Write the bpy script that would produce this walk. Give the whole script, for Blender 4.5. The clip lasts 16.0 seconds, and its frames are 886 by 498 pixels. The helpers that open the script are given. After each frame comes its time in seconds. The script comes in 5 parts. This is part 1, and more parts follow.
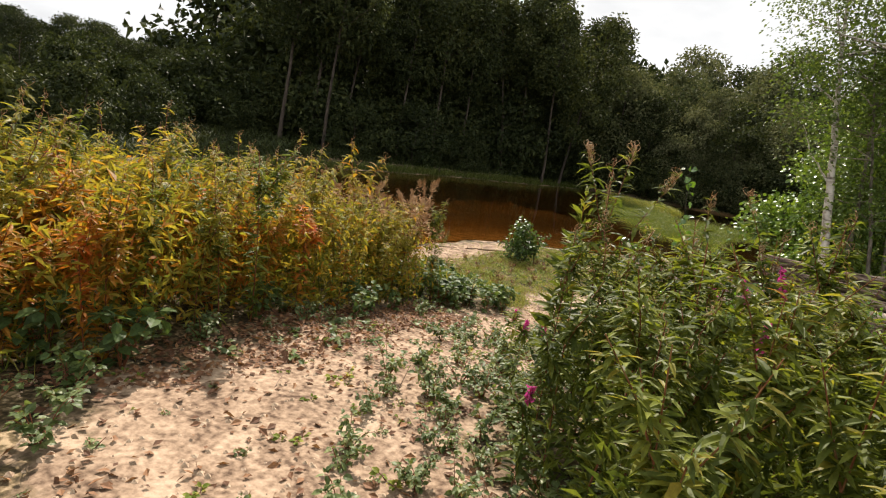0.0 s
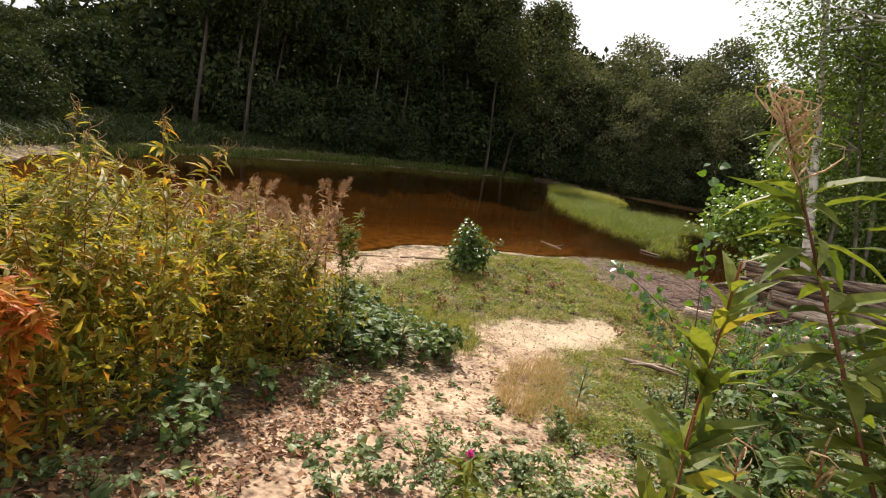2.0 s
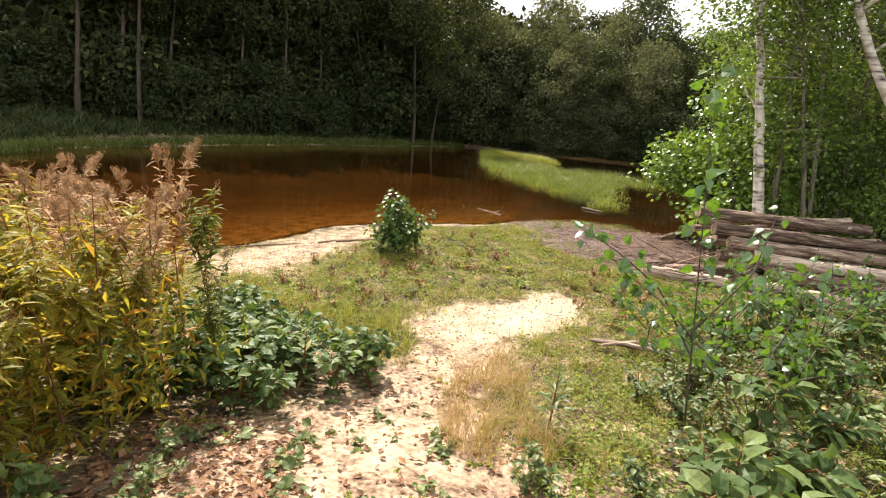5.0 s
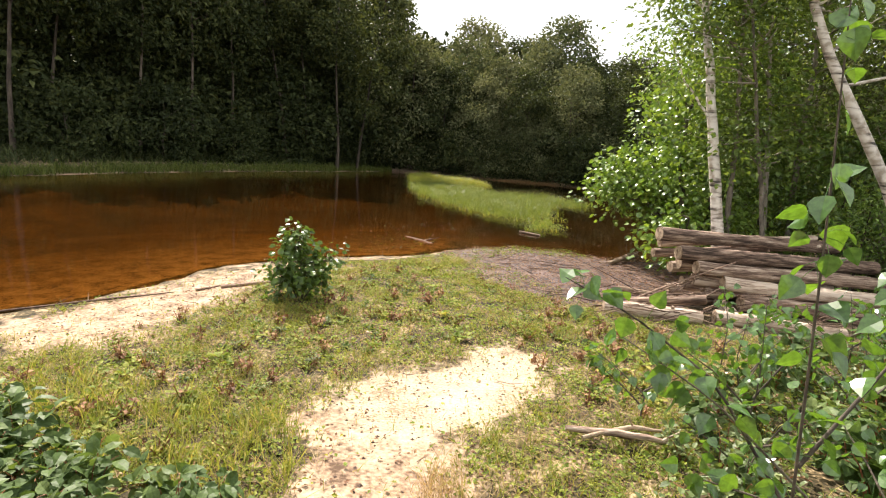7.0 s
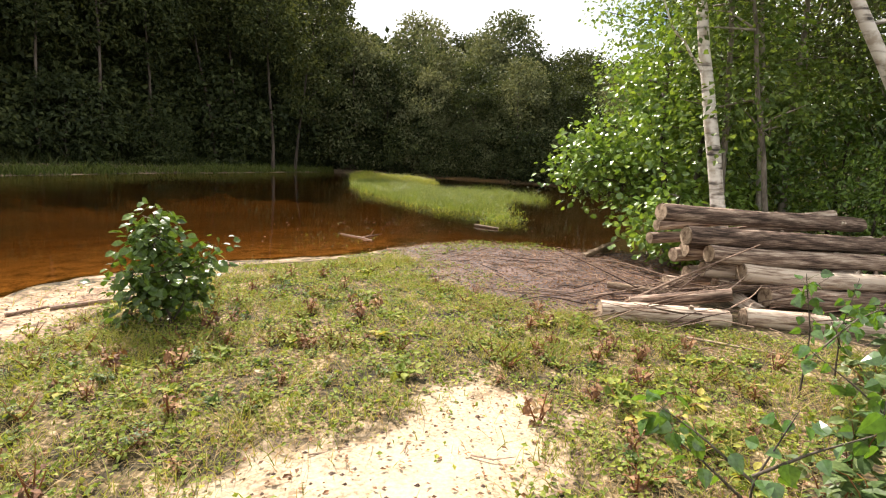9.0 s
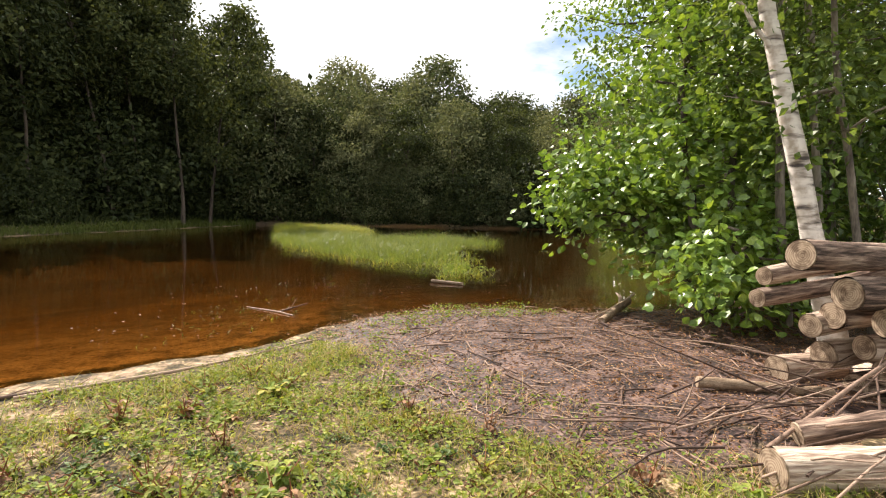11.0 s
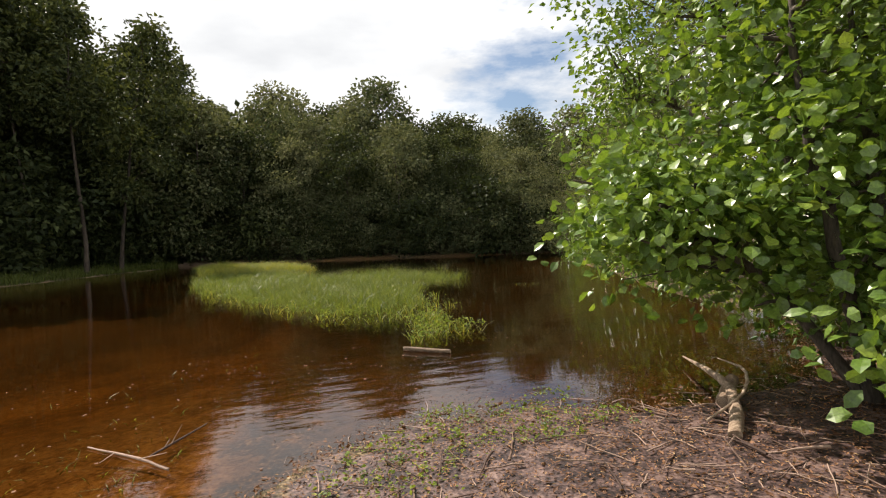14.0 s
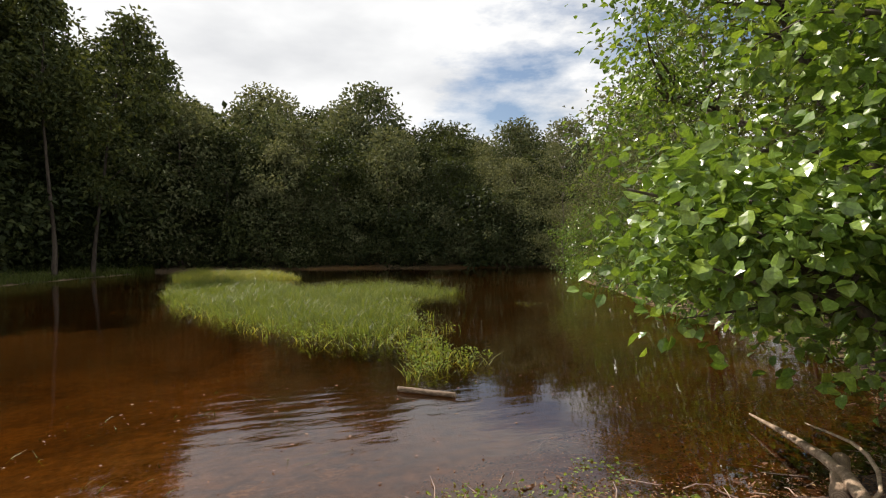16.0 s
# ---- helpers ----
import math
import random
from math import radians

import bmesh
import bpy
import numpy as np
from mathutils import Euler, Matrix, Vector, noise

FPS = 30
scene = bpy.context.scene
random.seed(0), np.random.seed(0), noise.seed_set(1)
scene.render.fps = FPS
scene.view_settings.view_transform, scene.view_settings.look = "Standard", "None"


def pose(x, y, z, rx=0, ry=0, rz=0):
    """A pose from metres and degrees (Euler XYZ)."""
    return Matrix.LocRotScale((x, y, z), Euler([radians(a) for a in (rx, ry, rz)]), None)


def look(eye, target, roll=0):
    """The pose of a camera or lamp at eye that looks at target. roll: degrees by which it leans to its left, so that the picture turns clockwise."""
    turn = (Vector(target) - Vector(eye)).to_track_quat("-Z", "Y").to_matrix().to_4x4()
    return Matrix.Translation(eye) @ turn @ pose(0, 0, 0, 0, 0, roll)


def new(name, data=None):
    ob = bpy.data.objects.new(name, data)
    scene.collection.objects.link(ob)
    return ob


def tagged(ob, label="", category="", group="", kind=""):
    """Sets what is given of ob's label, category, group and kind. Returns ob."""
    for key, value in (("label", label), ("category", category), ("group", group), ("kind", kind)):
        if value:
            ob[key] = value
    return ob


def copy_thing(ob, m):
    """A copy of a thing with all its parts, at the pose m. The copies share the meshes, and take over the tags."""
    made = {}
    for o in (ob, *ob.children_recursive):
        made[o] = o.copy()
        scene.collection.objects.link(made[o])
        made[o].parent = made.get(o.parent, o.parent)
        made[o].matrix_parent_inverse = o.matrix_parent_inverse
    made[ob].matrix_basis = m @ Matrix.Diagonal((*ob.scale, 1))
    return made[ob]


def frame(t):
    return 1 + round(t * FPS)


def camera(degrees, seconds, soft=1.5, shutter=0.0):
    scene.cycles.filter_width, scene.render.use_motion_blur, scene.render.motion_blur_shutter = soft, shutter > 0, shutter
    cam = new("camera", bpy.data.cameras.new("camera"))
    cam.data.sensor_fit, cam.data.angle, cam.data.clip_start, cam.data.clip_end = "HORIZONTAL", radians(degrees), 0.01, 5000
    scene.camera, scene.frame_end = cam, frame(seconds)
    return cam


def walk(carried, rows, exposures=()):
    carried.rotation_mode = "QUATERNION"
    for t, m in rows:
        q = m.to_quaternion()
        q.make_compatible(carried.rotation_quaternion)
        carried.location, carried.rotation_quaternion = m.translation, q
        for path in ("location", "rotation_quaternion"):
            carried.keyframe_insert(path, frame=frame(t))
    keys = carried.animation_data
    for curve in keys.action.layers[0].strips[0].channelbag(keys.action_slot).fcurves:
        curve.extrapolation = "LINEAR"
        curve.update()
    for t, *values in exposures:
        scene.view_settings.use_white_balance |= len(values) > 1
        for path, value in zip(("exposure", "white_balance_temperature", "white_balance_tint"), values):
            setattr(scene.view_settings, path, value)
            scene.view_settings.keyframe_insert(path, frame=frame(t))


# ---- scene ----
cam = camera(80.58, 16.0, soft=1.15)
# seconds, eye x y z, heading (degrees to the left of +y), tilt, lean
WALK = [
    (0, 2.129, -1.939, 2.614, 22.19, -11.78, 8.83),
    (0.5, 1.867, -1.336, 2.567, 21.23, -12.30, 8.35),
    (1, 1.696, -0.762, 2.557, 20.20, -12.86, 8.63),
    (1.5, 1.548, -0.199, 2.552, 18.38, -12.55, 9.46),
    (2, 1.446, 0.307, 2.587, 15.76, -12.04, 9.20),
    (2.5, 1.375, 0.720, 2.498, 15.33, -12.99, 8.96),
    (3, 1.346, 1.023, 2.429, 15.53, -14.73, 8.25),
    (3.2, 1.329, 1.116, 2.398, 15.21, -15.29, 7.77),
    (5.3, 1.294, 1.956, 2.302, 7.38, -13.46, 5.14),
    (5.5, 1.307, 2.150, 2.285, 6.39, -12.92, 5.48),
    (6, 1.280, 2.662, 2.217, 2.41, -12.42, 5.41),
    (6.5, 1.213, 3.093, 2.177, 1.64, -10.90, 4.73),
    (7, 1.224, 3.498, 2.110, 1.39, -10.65, 4.15),
    (7.5, 1.281, 3.948, 1.965, -2.11, -10.51, 2.96),
    (8, 1.344, 4.441, 1.856, -4.23, -10.58, 3.30),
    (8.2, 1.343, 4.632, 1.781, -3.82, -10.66, 3.35),
    (10.3, 1.261, 7.281, 1.502, -6.61, -6.52, 1.10),
    (10.5, 1.275, 7.628, 1.460, -7.75, -5.87, 1.09),
    (11, 1.259, 8.386, 1.413, -11.29, -4.49, 0.62),
    (11.5, 1.289, 9.044, 1.338, -13.35, -3.78, 0.26),
    (12, 1.337, 9.587, 1.319, -15.21, -3.49, -0.30),
    (12.5, 1.317, 10.091, 1.340, -17.13, -3.01, -1.12),
    (13, 1.320, 10.589, 1.461, -18.09, -2.55, -3.38),
    (13.5, 1.437, 11.071, 1.470, -18.12, -2.10, -3.41),
    (14, 1.454, 11.364, 1.541, -17.54, -1.75, -2.38),
    (14.5, 1.346, 11.613, 1.646, -17.09, -1.50, -1.61),
    (15, 1.355, 11.880, 1.683, -17.22, -0.93, -1.49),
    (15.5, 1.487, 12.223, 1.651, -18.03, -0.29, -0.94),
    (16, 1.618, 12.558, 1.627, -18.98, -0.75, -0.84),
]


def stand(x, y, z, heading, tilt, lean):
    a, p = radians(heading), radians(tilt)
    way = Vector((-math.sin(a) * math.cos(p), math.cos(a) * math.cos(p), math.sin(p)))
    return look((x, y, z), Vector((x, y, z)) + way, lean)


walk(cam, [(row[0], stand(*row[1:])) for row in WALK], [(0, 0.65), (3.2, 0.95), (6, 1.42), (9, 1.35), (11, 1.3), (12.5, 1.05), (14.5, 0.7), (16, 0.62)])

# ---------- light ----------
SUN_AZ, SUN_EL = radians(-24), radians(48)  # to the left of +y, above the horizon
sun_way = Vector((math.sin(SUN_AZ) * math.cos(SUN_EL), math.cos(SUN_AZ) * math.cos(SUN_EL), math.sin(SUN_EL)))
sun = new("sun", bpy.data.lights.new("sun", "SUN"))
sun.data.energy, sun.data.angle, sun.data.color = 5.0, radians(0.6), (1.0, 0.89, 0.80)
sun.matrix_world = look(sun_way * 60, (0, 0, 0))

world = bpy.data.worlds.new("sky")
scene.world = world
world.use_nodes = True
wn, wl = world.node_tree.nodes, world.node_tree.links
wn.clear()
w_out, w_bg = wn.new("ShaderNodeOutputWorld"), wn.new("ShaderNodeBackground")
w_sky = wn.new("ShaderNodeTexSky")
w_sky.sky_type, w_sky.sun_disc = "NISHITA", False
w_sky.sun_elevation, w_sky.sun_rotation = SUN_EL, SUN_AZ
w_co, w_map, w_noise = wn.new("ShaderNodeTexCoord"), wn.new("ShaderNodeMapping"), wn.new("ShaderNodeTexNoise")
w_map.inputs["Scale"].default_value = (1.3, 1.3, 3.4)
w_map.inputs["Location"].default_value = (0.35, 0.1, 0.0)
w_noise.inputs["Scale"].default_value, w_noise.inputs["Detail"].default_value, w_noise.inputs["Roughness"].default_value = 1.6, 8, 0.58
w_ramp = wn.new("ShaderNodeValToRGB")
w_ramp.color_ramp.elements[0].position, w_ramp.color_ramp.elements[0].color = 0.33, (0, 0, 0, 1)
w_ramp.color_ramp.elements[1].position, w_ramp.color_ramp.elements[1].color = 0.44, (1, 1, 1, 1)
w_grey, w_n2 = wn.new("ShaderNodeValToRGB"), wn.new("ShaderNodeTexNoise")
w_n2.inputs["Scale"].default_value, w_n2.inputs["Detail"].default_value = 2.6, 6
w_grey.color_ramp.elements[0].position, w_grey.color_ramp.elements[0].color = 0.30, (30, 30.3, 31, 1)
w_grey.color_ramp.elements[1].position, w_grey.color_ramp.elements[1].color = 0.50, (38.0, 38.0, 38.0, 1)
w_mix = wn.new("ShaderNodeMix")
w_mix.data_type = "RGBA"
wl.new(w_co.outputs["Generated"], w_map.inputs["Vector"])
wl.new(w_map.outputs["Vector"], w_noise.inputs["Vector"])
wl.new(w_map.outputs["Vector"], w_n2.inputs["Vector"])
wl.new(w_noise.outputs["Fac"], w_ramp.inputs["Fac"])
wl.new(w_n2.outputs["Fac"], w_grey.inputs["Fac"])
wl.new(w_ramp.outputs["Color"], w_mix.inputs["Factor"])
w_gain = wn.new("ShaderNodeVectorMath")
w_gain.operation = "SCALE"
w_gain.inputs["Scale"].default_value = 3.8
wl.new(w_sky.outputs["Color"], w_gain.inputs[0])
wl.new(w_gain.outputs["Vector"], w_mix.inputs["A"])
wl.new(w_grey.outputs["Color"], w_mix.inputs["B"])
wl.new(w_mix.outputs["Result"], w_bg.inputs["Color"])
wl.new(w_bg.outputs["Background"], w_out.inputs["Surface"])
w_bg.inputs["Strength"].default_value = 0.0172

rng = np.random.default_rng(7)


# ---------- materials ----------
def nodes_of(name):
    m = bpy.data.materials.new(name)
    m.use_nodes = True
    nt = m.node_tree
    nt.nodes.clear()
    return m, nt.nodes, nt.links


def ramp_node(n, stops):
    r = n.new("ShaderNodeValToRGB")
    el = r.color_ramp.elements
    while len(el) < len(stops):
        el.new(0.5)
    for e, (p, c) in zip(el, stops):
        e.position, e.color = p, (*c, 1)
    return r


def foliage(name, stops, through_light=0.4, gloss=0.45, spec=0.35, tint=(1.25, 1.2, 0.55)):
    """Leaf: colour per leaf, some of the light shining through."""
    m, n, l = nodes_of(name)
    out, geo, info = n.new("ShaderNodeOutputMaterial"), n.new("ShaderNodeNewGeometry"), n.new("ShaderNodeObjectInfo")
    add = n.new("ShaderNodeMath")
    add.operation = "MULTIPLY_ADD"
    add.inputs[1].default_value = 0.35
    sub = n.new("ShaderNodeMath")
    sub.operation = "MULTIPLY"
    sub.inputs[1].default_value = 0.65
    l.new(info.outputs["Random"], add.inputs[0])
    l.new(geo.outputs["Random Per Island"], sub.inputs[0])
    l.new(sub.outputs[0], add.inputs[2])
    r = ramp_node(n, stops)
    l.new(add.outputs[0], r.inputs["Fac"])
    co, tex = n.new("ShaderNodeTexCoord"), n.new("ShaderNodeTexNoise")
    tex.inputs["Scale"].default_value, tex.inputs["Detail"].default_value = 60, 3
    l.new(co.outputs["Object"], tex.inputs["Vector"])
    blotch = ramp_node(n, [(0.3, (0.7, 0.7, 0.7)), (0.7, (1.2, 1.2, 1.2))])
    l.new(tex.outputs["Fac"], blotch.inputs["Fac"])
    mul = n.new("ShaderNodeMix")
    mul.data_type, mul.blend_type = "RGBA", "MULTIPLY"
    mul.inputs["Factor"].default_value = 1
    l.new(r.outputs["Color"], mul.inputs["A"])
    l.new(blotch.outputs["Color"], mul.inputs["B"])
    bs, tr, mx = n.new("ShaderNodeBsdfPrincipled"), n.new("ShaderNodeBsdfTranslucent"), n.new("ShaderNodeMixShader")
    bs.inputs["Roughness"].default_value = gloss
    bs.inputs["Specular IOR Level"].default_value = spec
    l.new(mul.outputs["Result"], bs.inputs["Base Color"])
    warm = n.new("ShaderNodeMix")
    warm.data_type, warm.blend_type = "RGBA", "MULTIPLY"
    warm.inputs["Factor"].default_value = 1
    warm.inputs["B"].default_value = (*tint, 1)
    l.new(mul.outputs["Result"], warm.inputs["A"])
    l.new(warm.outputs["Result"], tr.inputs["Color"])
    mx.inputs["Fac"].default_value = through_light
    l.new(bs.outputs[0], mx.inputs[1])
    l.new(tr.outputs[0], mx.inputs[2])
    l.new(mx.outputs[0], out.inputs["Surface"])
    return m


def surface(name, stops, scale=(8, 8, 8), rough=0.8, bump=0.3, detail=6, spec=0.3, fine=6.0, spread=0.25):
    """Grainy solid: noise at two scales into a ramp, shifted a little from object to object."""
    m, n, l = nodes_of(name)
    out, bs, co, mp = n.new("ShaderNodeOutputMaterial"), n.new("ShaderNodeBsdfPrincipled"), n.new("ShaderNodeTexCoord"), n.new("ShaderNodeMapping")
    mp.inputs["Scale"].default_value = scale
    a, b = n.new("ShaderNodeTexNoise"), n.new("ShaderNodeTexNoise")
    a.inputs["Scale"].default_value, a.inputs["Detail"].default_value = 1, detail
    b.inputs["Scale"].default_value, b.inputs["Detail"].default_value = fine, 4
    l.new(co.outputs["Object"], mp.inputs["Vector"])
    l.new(mp.outputs["Vector"], a.inputs["Vector"])
    l.new(mp.outputs["Vector"], b.inputs["Vector"])
    mean = n.new("ShaderNodeMath")
    mean.operation = "MULTIPLY_ADD"
    mean.inputs[1].default_value = 0.4
    half = n.new("ShaderNodeMath")
    half.operation = "MULTIPLY"
    half.inputs[1].default_value = 0.6
    l.new(a.outputs["Fac"], half.inputs[0])
    l.new(b.outputs["Fac"], mean.inputs[0])
    l.new(half.outputs[0], mean.inputs[2])
    info, shift = n.new("ShaderNodeObjectInfo"), n.new("ShaderNodeMath")
    shift.operation = "MULTIPLY_ADD"
    shift.inputs[1].default_value = spread
    l.new(info.outputs["Random"], shift.inputs[0])
    l.new(mean.outputs[0], shift.inputs[2])
    low = n.new("ShaderNodeMath")
    low.operation = "SUBTRACT"
    low.inputs[1].default_value = spread / 2
    l.new(shift.outputs[0], low.inputs[0])
    r = ramp_node(n, stops)
    l.new(low.outputs[0], r.inputs["Fac"])
    l.new(r.outputs["Color"], bs.inputs["Base Color"])
    bs.inputs["Roughness"].default_value, bs.inputs["Specular IOR Level"].default_value = rough, spec
    bp = n.new("ShaderNodeBump")
    bp.inputs["Strength"].default_value, bp.inputs["Distance"].default_value = bump, 0.02
    l.new(mean.outputs[0], bp.inputs["Height"])
    l.new(bp.outputs["Normal"], bs.inputs["Normal"])
    l.new(bs.outputs[0], out.inputs["Surface"])
    return m


def ground_material():
    """Sand, litter, mud and turf, mixed by the weights that the ground carries."""
    m, n, l = nodes_of("ground_soil")
    out, bs, co = n.new("ShaderNodeOutputMaterial"), n.new("ShaderNodeBsdfPrincipled"), n.new("ShaderNodeTexCoord")
    att = n.new("ShaderNodeVertexColor")
    att.layer_name = "cover"
    sep = n.new("ShaderNodeSeparateColor")
    l.new(att.outputs["Color"], sep.inputs["Color"])

    def layer(stops, s1, s2):
        a, b, mix = n.new("ShaderNodeTexNoise"), n.new("ShaderNodeTexNoise"), n.new("ShaderNodeMath")
        a.inputs["Scale"].default_value, a.inputs["Detail"].default_value = s1, 8
        b.inputs["Scale"].default_value, b.inputs["Detail"].default_value = s2, 5
        l.new(co.outputs["Object"], a.inputs["Vector"])
        l.new(co.outputs["Object"], b.inputs["Vector"])
        mix.operation = "ADD"
        l.new(a.outputs["Fac"], mix.inputs[0])
        l.new(b.outputs["Fac"], mix.inputs[1])
        h = n.new("ShaderNodeMath")
        h.operation = "MULTIPLY"
        h.inputs[1].default_value = 0.5
        l.new(mix.outputs[0], h.inputs[0])
        r = ramp_node(n, stops)
        l.new(h.outputs[0], r.inputs["Fac"])
        return r.outputs["Color"], h.outputs[0]

    turf, t_h = layer([(0.38, (0.014, 0.012, 0.006)), (0.47, (0.05, 0.038, 0.017)), (0.55, (0.13, 0.094, 0.046)), (0.62, (0.36, 0.27, 0.16))], 4.5, 30)
    sand, s_h = layer([(0.37, (0.085, 0.052, 0.032)), (0.45, (0.22, 0.150, 0.097)), (0.53, (0.34, 0.242, 0.160)), (0.62, (0.45, 0.335, 0.23))], 4.0, 26)
    # clean sand; also brightens the shallows, where thin water dims less
    clean_shallow, c_h = layer([(0.38, (0.20, 0.145, 0.09)), (0.47, (0.35, 0.275, 0.185)), (0.62, (0.44, 0.355, 0.25))], 3.0, 45)
    mud, m_h = layer([(0.37, (0.010, 0.007, 0.006)), (0.46, (0.035, 0.021, 0.018)), (0.54, (0.10, 0.062, 0.052)), (0.64, (0.20, 0.132, 0.105))], 5.0, 34)
    silt, i_h = layer([(0.36, (0.04, 0.021, 0.006)), (0.5, (0.098, 0.051, 0.014)), (0.62, (0.17, 0.094, 0.027))], 0.7, 9)
    # near-black bed: mud at the right, elsewhere deep water's dimming put into colour
    murk, p_h = layer([(0.36, (0.008, 0.004, 0.002)), (0.5, (0.022, 0.011, 0.005)), (0.62, (0.045, 0.021, 0.009))], 0.35, 5)

    def blend(a, b, fac):
        x = n.new("ShaderNodeMix")
        x.data_type = "RGBA"
        l.new(fac, x.inputs["Factor"])
        l.new(a, x.inputs["A"])
        l.new(b, x.inputs["B"])
        return x.outputs["Result"]

    def ragged(w):
        """A weight with a broken edge."""
        t = n.new("ShaderNodeTexNoise")
        t.inputs["Scale"].default_value, t.inputs["Detail"].default_value, t.inputs["Roughness"].default_value = 7, 8, 0.65
        l.new(co.outputs["Object"], t.inputs["Vector"])
        s = n.new("ShaderNodeMath")
        s.operation = "ADD"
        l.new(w, s.inputs[0])
        l.new(t.outputs["Fac"], s.inputs[1])
        r = n.new("ShaderNodeMapRange")
        r.inputs["From Min"].default_value, r.inputs["From Max"].default_value = 0.88, 1.12
        l.new(s.outputs[0], r.inputs["Value"])
        return r.outputs["Result"]

    sand = blend(sand, clean_shallow, ragged(att.outputs["Alpha"]))
    c = blend(turf, sand, ragged(sep.outputs["Red"]))
    f = ragged(sep.outputs["Green"])
    c = blend(c, mud, f)
    near, deep = n.new("ShaderNodeMapRange"), n.new("ShaderNodeMapRange")
    near.inputs["From Max"].default_value = 0.5
    deep.inputs["From Min"].default_value = 0.5
    l.new(sep.outputs["Blue"], near.inputs["Value"])
    l.new(sep.outputs["Blue"], deep.inputs["Value"])
    c = blend(c, silt, near.outputs["Result"])
    c = blend(c, murk, deep.outputs["Result"])
    l.new(c, bs.inputs["Base Color"])
    rr = n.new("ShaderNodeMapRange")
    rr.inputs["To Min"].default_value, rr.inputs["To Max"].default_value = 0.95, 0.6
    l.new(f, rr.inputs["Value"])
    l.new(rr.outputs["Result"], bs.inputs["Roughness"])
    bs.inputs["Specular IOR Level"].default_value = 0.25
    bp = n.new("ShaderNodeBump")
    bp.inputs["Strength"].default_value, bp.inputs["Distance"].default_value = 0.7, 0.03
    l.new(t_h, bp.inputs["Height"])
    l.new(bp.outputs["Normal"], bs.inputs["Normal"])
    l.new(bs.outputs[0], out.inputs["Surface"])
    return m


def water_material():
    """Brown peaty water: tinted see-through body under a mirroring, rippled skin."""
    m, n, l = nodes_of("pond_water")
    out, co, mp = n.new("ShaderNodeOutputMaterial"), n.new("ShaderNodeTexCoord"), n.new("ShaderNodeMapping")
    mp.inputs["Scale"].default_value = (0.9, 3.0, 1)
    mp.inputs["Rotation"].default_value = (0, 0, 0.25)
    a, b = n.new("ShaderNodeTexNoise"), n.new("ShaderNodeTexNoise")
    a.inputs["Scale"].default_value, a.inputs["Detail"].default_value = 1.6, 4
    b.inputs["Scale"].default_value, b.inputs["Detail"].default_value = 0.16, 2
    l.new(co.outputs["Object"], mp.inputs["Vector"])
    l.new(mp.outputs["Vector"], a.inputs["Vector"])
    l.new(co.outputs["Object"], b.inputs["Vector"])
    calm = n.new("ShaderNodeMapRange")
    calm.inputs["From Min"].default_value, calm.inputs["From Max"].default_value = 0.42, 0.62
    calm.inputs["To Min"].default_value, calm.inputs["To Max"].default_value = 0.12, 1.0
    l.new(b.outputs["Fac"], calm.inputs["Value"])
    hgt_ = n.new("ShaderNodeMath")
    hgt_.operation = "MULTIPLY"
    l.new(a.outputs["Fac"], hgt_.inputs[0])
    l.new(calm.outputs["Result"], hgt_.inputs[1])
    bp = n.new("ShaderNodeBump")
    bp.inputs["Strength"].default_value, bp.inputs["Distance"].default_value = 0.3, 0.03
    l.new(hgt_.outputs[0], bp.inputs["Height"])
    tr, gl, fr, mx = n.new("ShaderNodeBsdfTransparent"), n.new("ShaderNodeBsdfGlossy"), n.new("ShaderNodeFresnel"), n.new("ShaderNodeMixShader")
    tr.inputs["Color"].default_value = (0.60, 0.43, 0.20, 1)
    gl.inputs["Roughness"].default_value = 0.02
    gl.inputs["Color"].default_value = (1, 1, 1, 1)
    fr.inputs["IOR"].default_value = 1.46
    l.new(bp.outputs["Normal"], gl.inputs["Normal"])
    l.new(bp.outputs["Normal"], fr.inputs["Normal"])
    l.new(fr.outputs["Fac"], mx.inputs["Fac"])
    l.new(tr.outputs[0], mx.inputs[1])
    l.new(gl.outputs[0], mx.inputs[2])
    l.new(mx.outputs[0], out.inputs["Surface"])
    return m


GROUND, WATER = ground_material(), water_material()
# less than half as bright as PALE_BARK: the far trunks' shade is coloured in
SHADED_BARK = surface("grey_brown_bark", [(0.3, (0.03, 0.023, 0.018)), (0.5, (0.085, 0.066, 0.05)), (0.7, (0.15, 0.12, 0.095))], (9, 9, 2), 0.9, 0.6)
BARK = surface("dark_bark", [(0.3, (0.03, 0.024, 0.018)), (0.55, (0.10, 0.08, 0.06)), (0.7, (0.18, 0.15, 0.12))], (14, 14, 3), 0.9, 0.8)
PALE_BARK = surface("pale_grey_bark", [(0.3, (0.07, 0.058, 0.045)), (0.5, (0.2, 0.17, 0.135)), (0.7, (0.32, 0.28, 0.235))], (9, 9, 2), 0.85, 0.5)
LEAF_FAR = foliage("far_wood_leaf", [(0.0, (0.018, 0.026, 0.010)), (0.5, (0.042, 0.055, 0.019)), (1.0, (0.12, 0.135, 0.045))], 0.2, 0.6, 0.15)
LEAF_WILLOW = foliage("grey_willow_leaf", [(0.0, (0.06, 0.082, 0.035)), (0.5, (0.115, 0.128, 0.06)), (1.0, (0.25, 0.25, 0.135))], 0.26, 0.7, 0.12, (1.15, 1.1, 0.65))
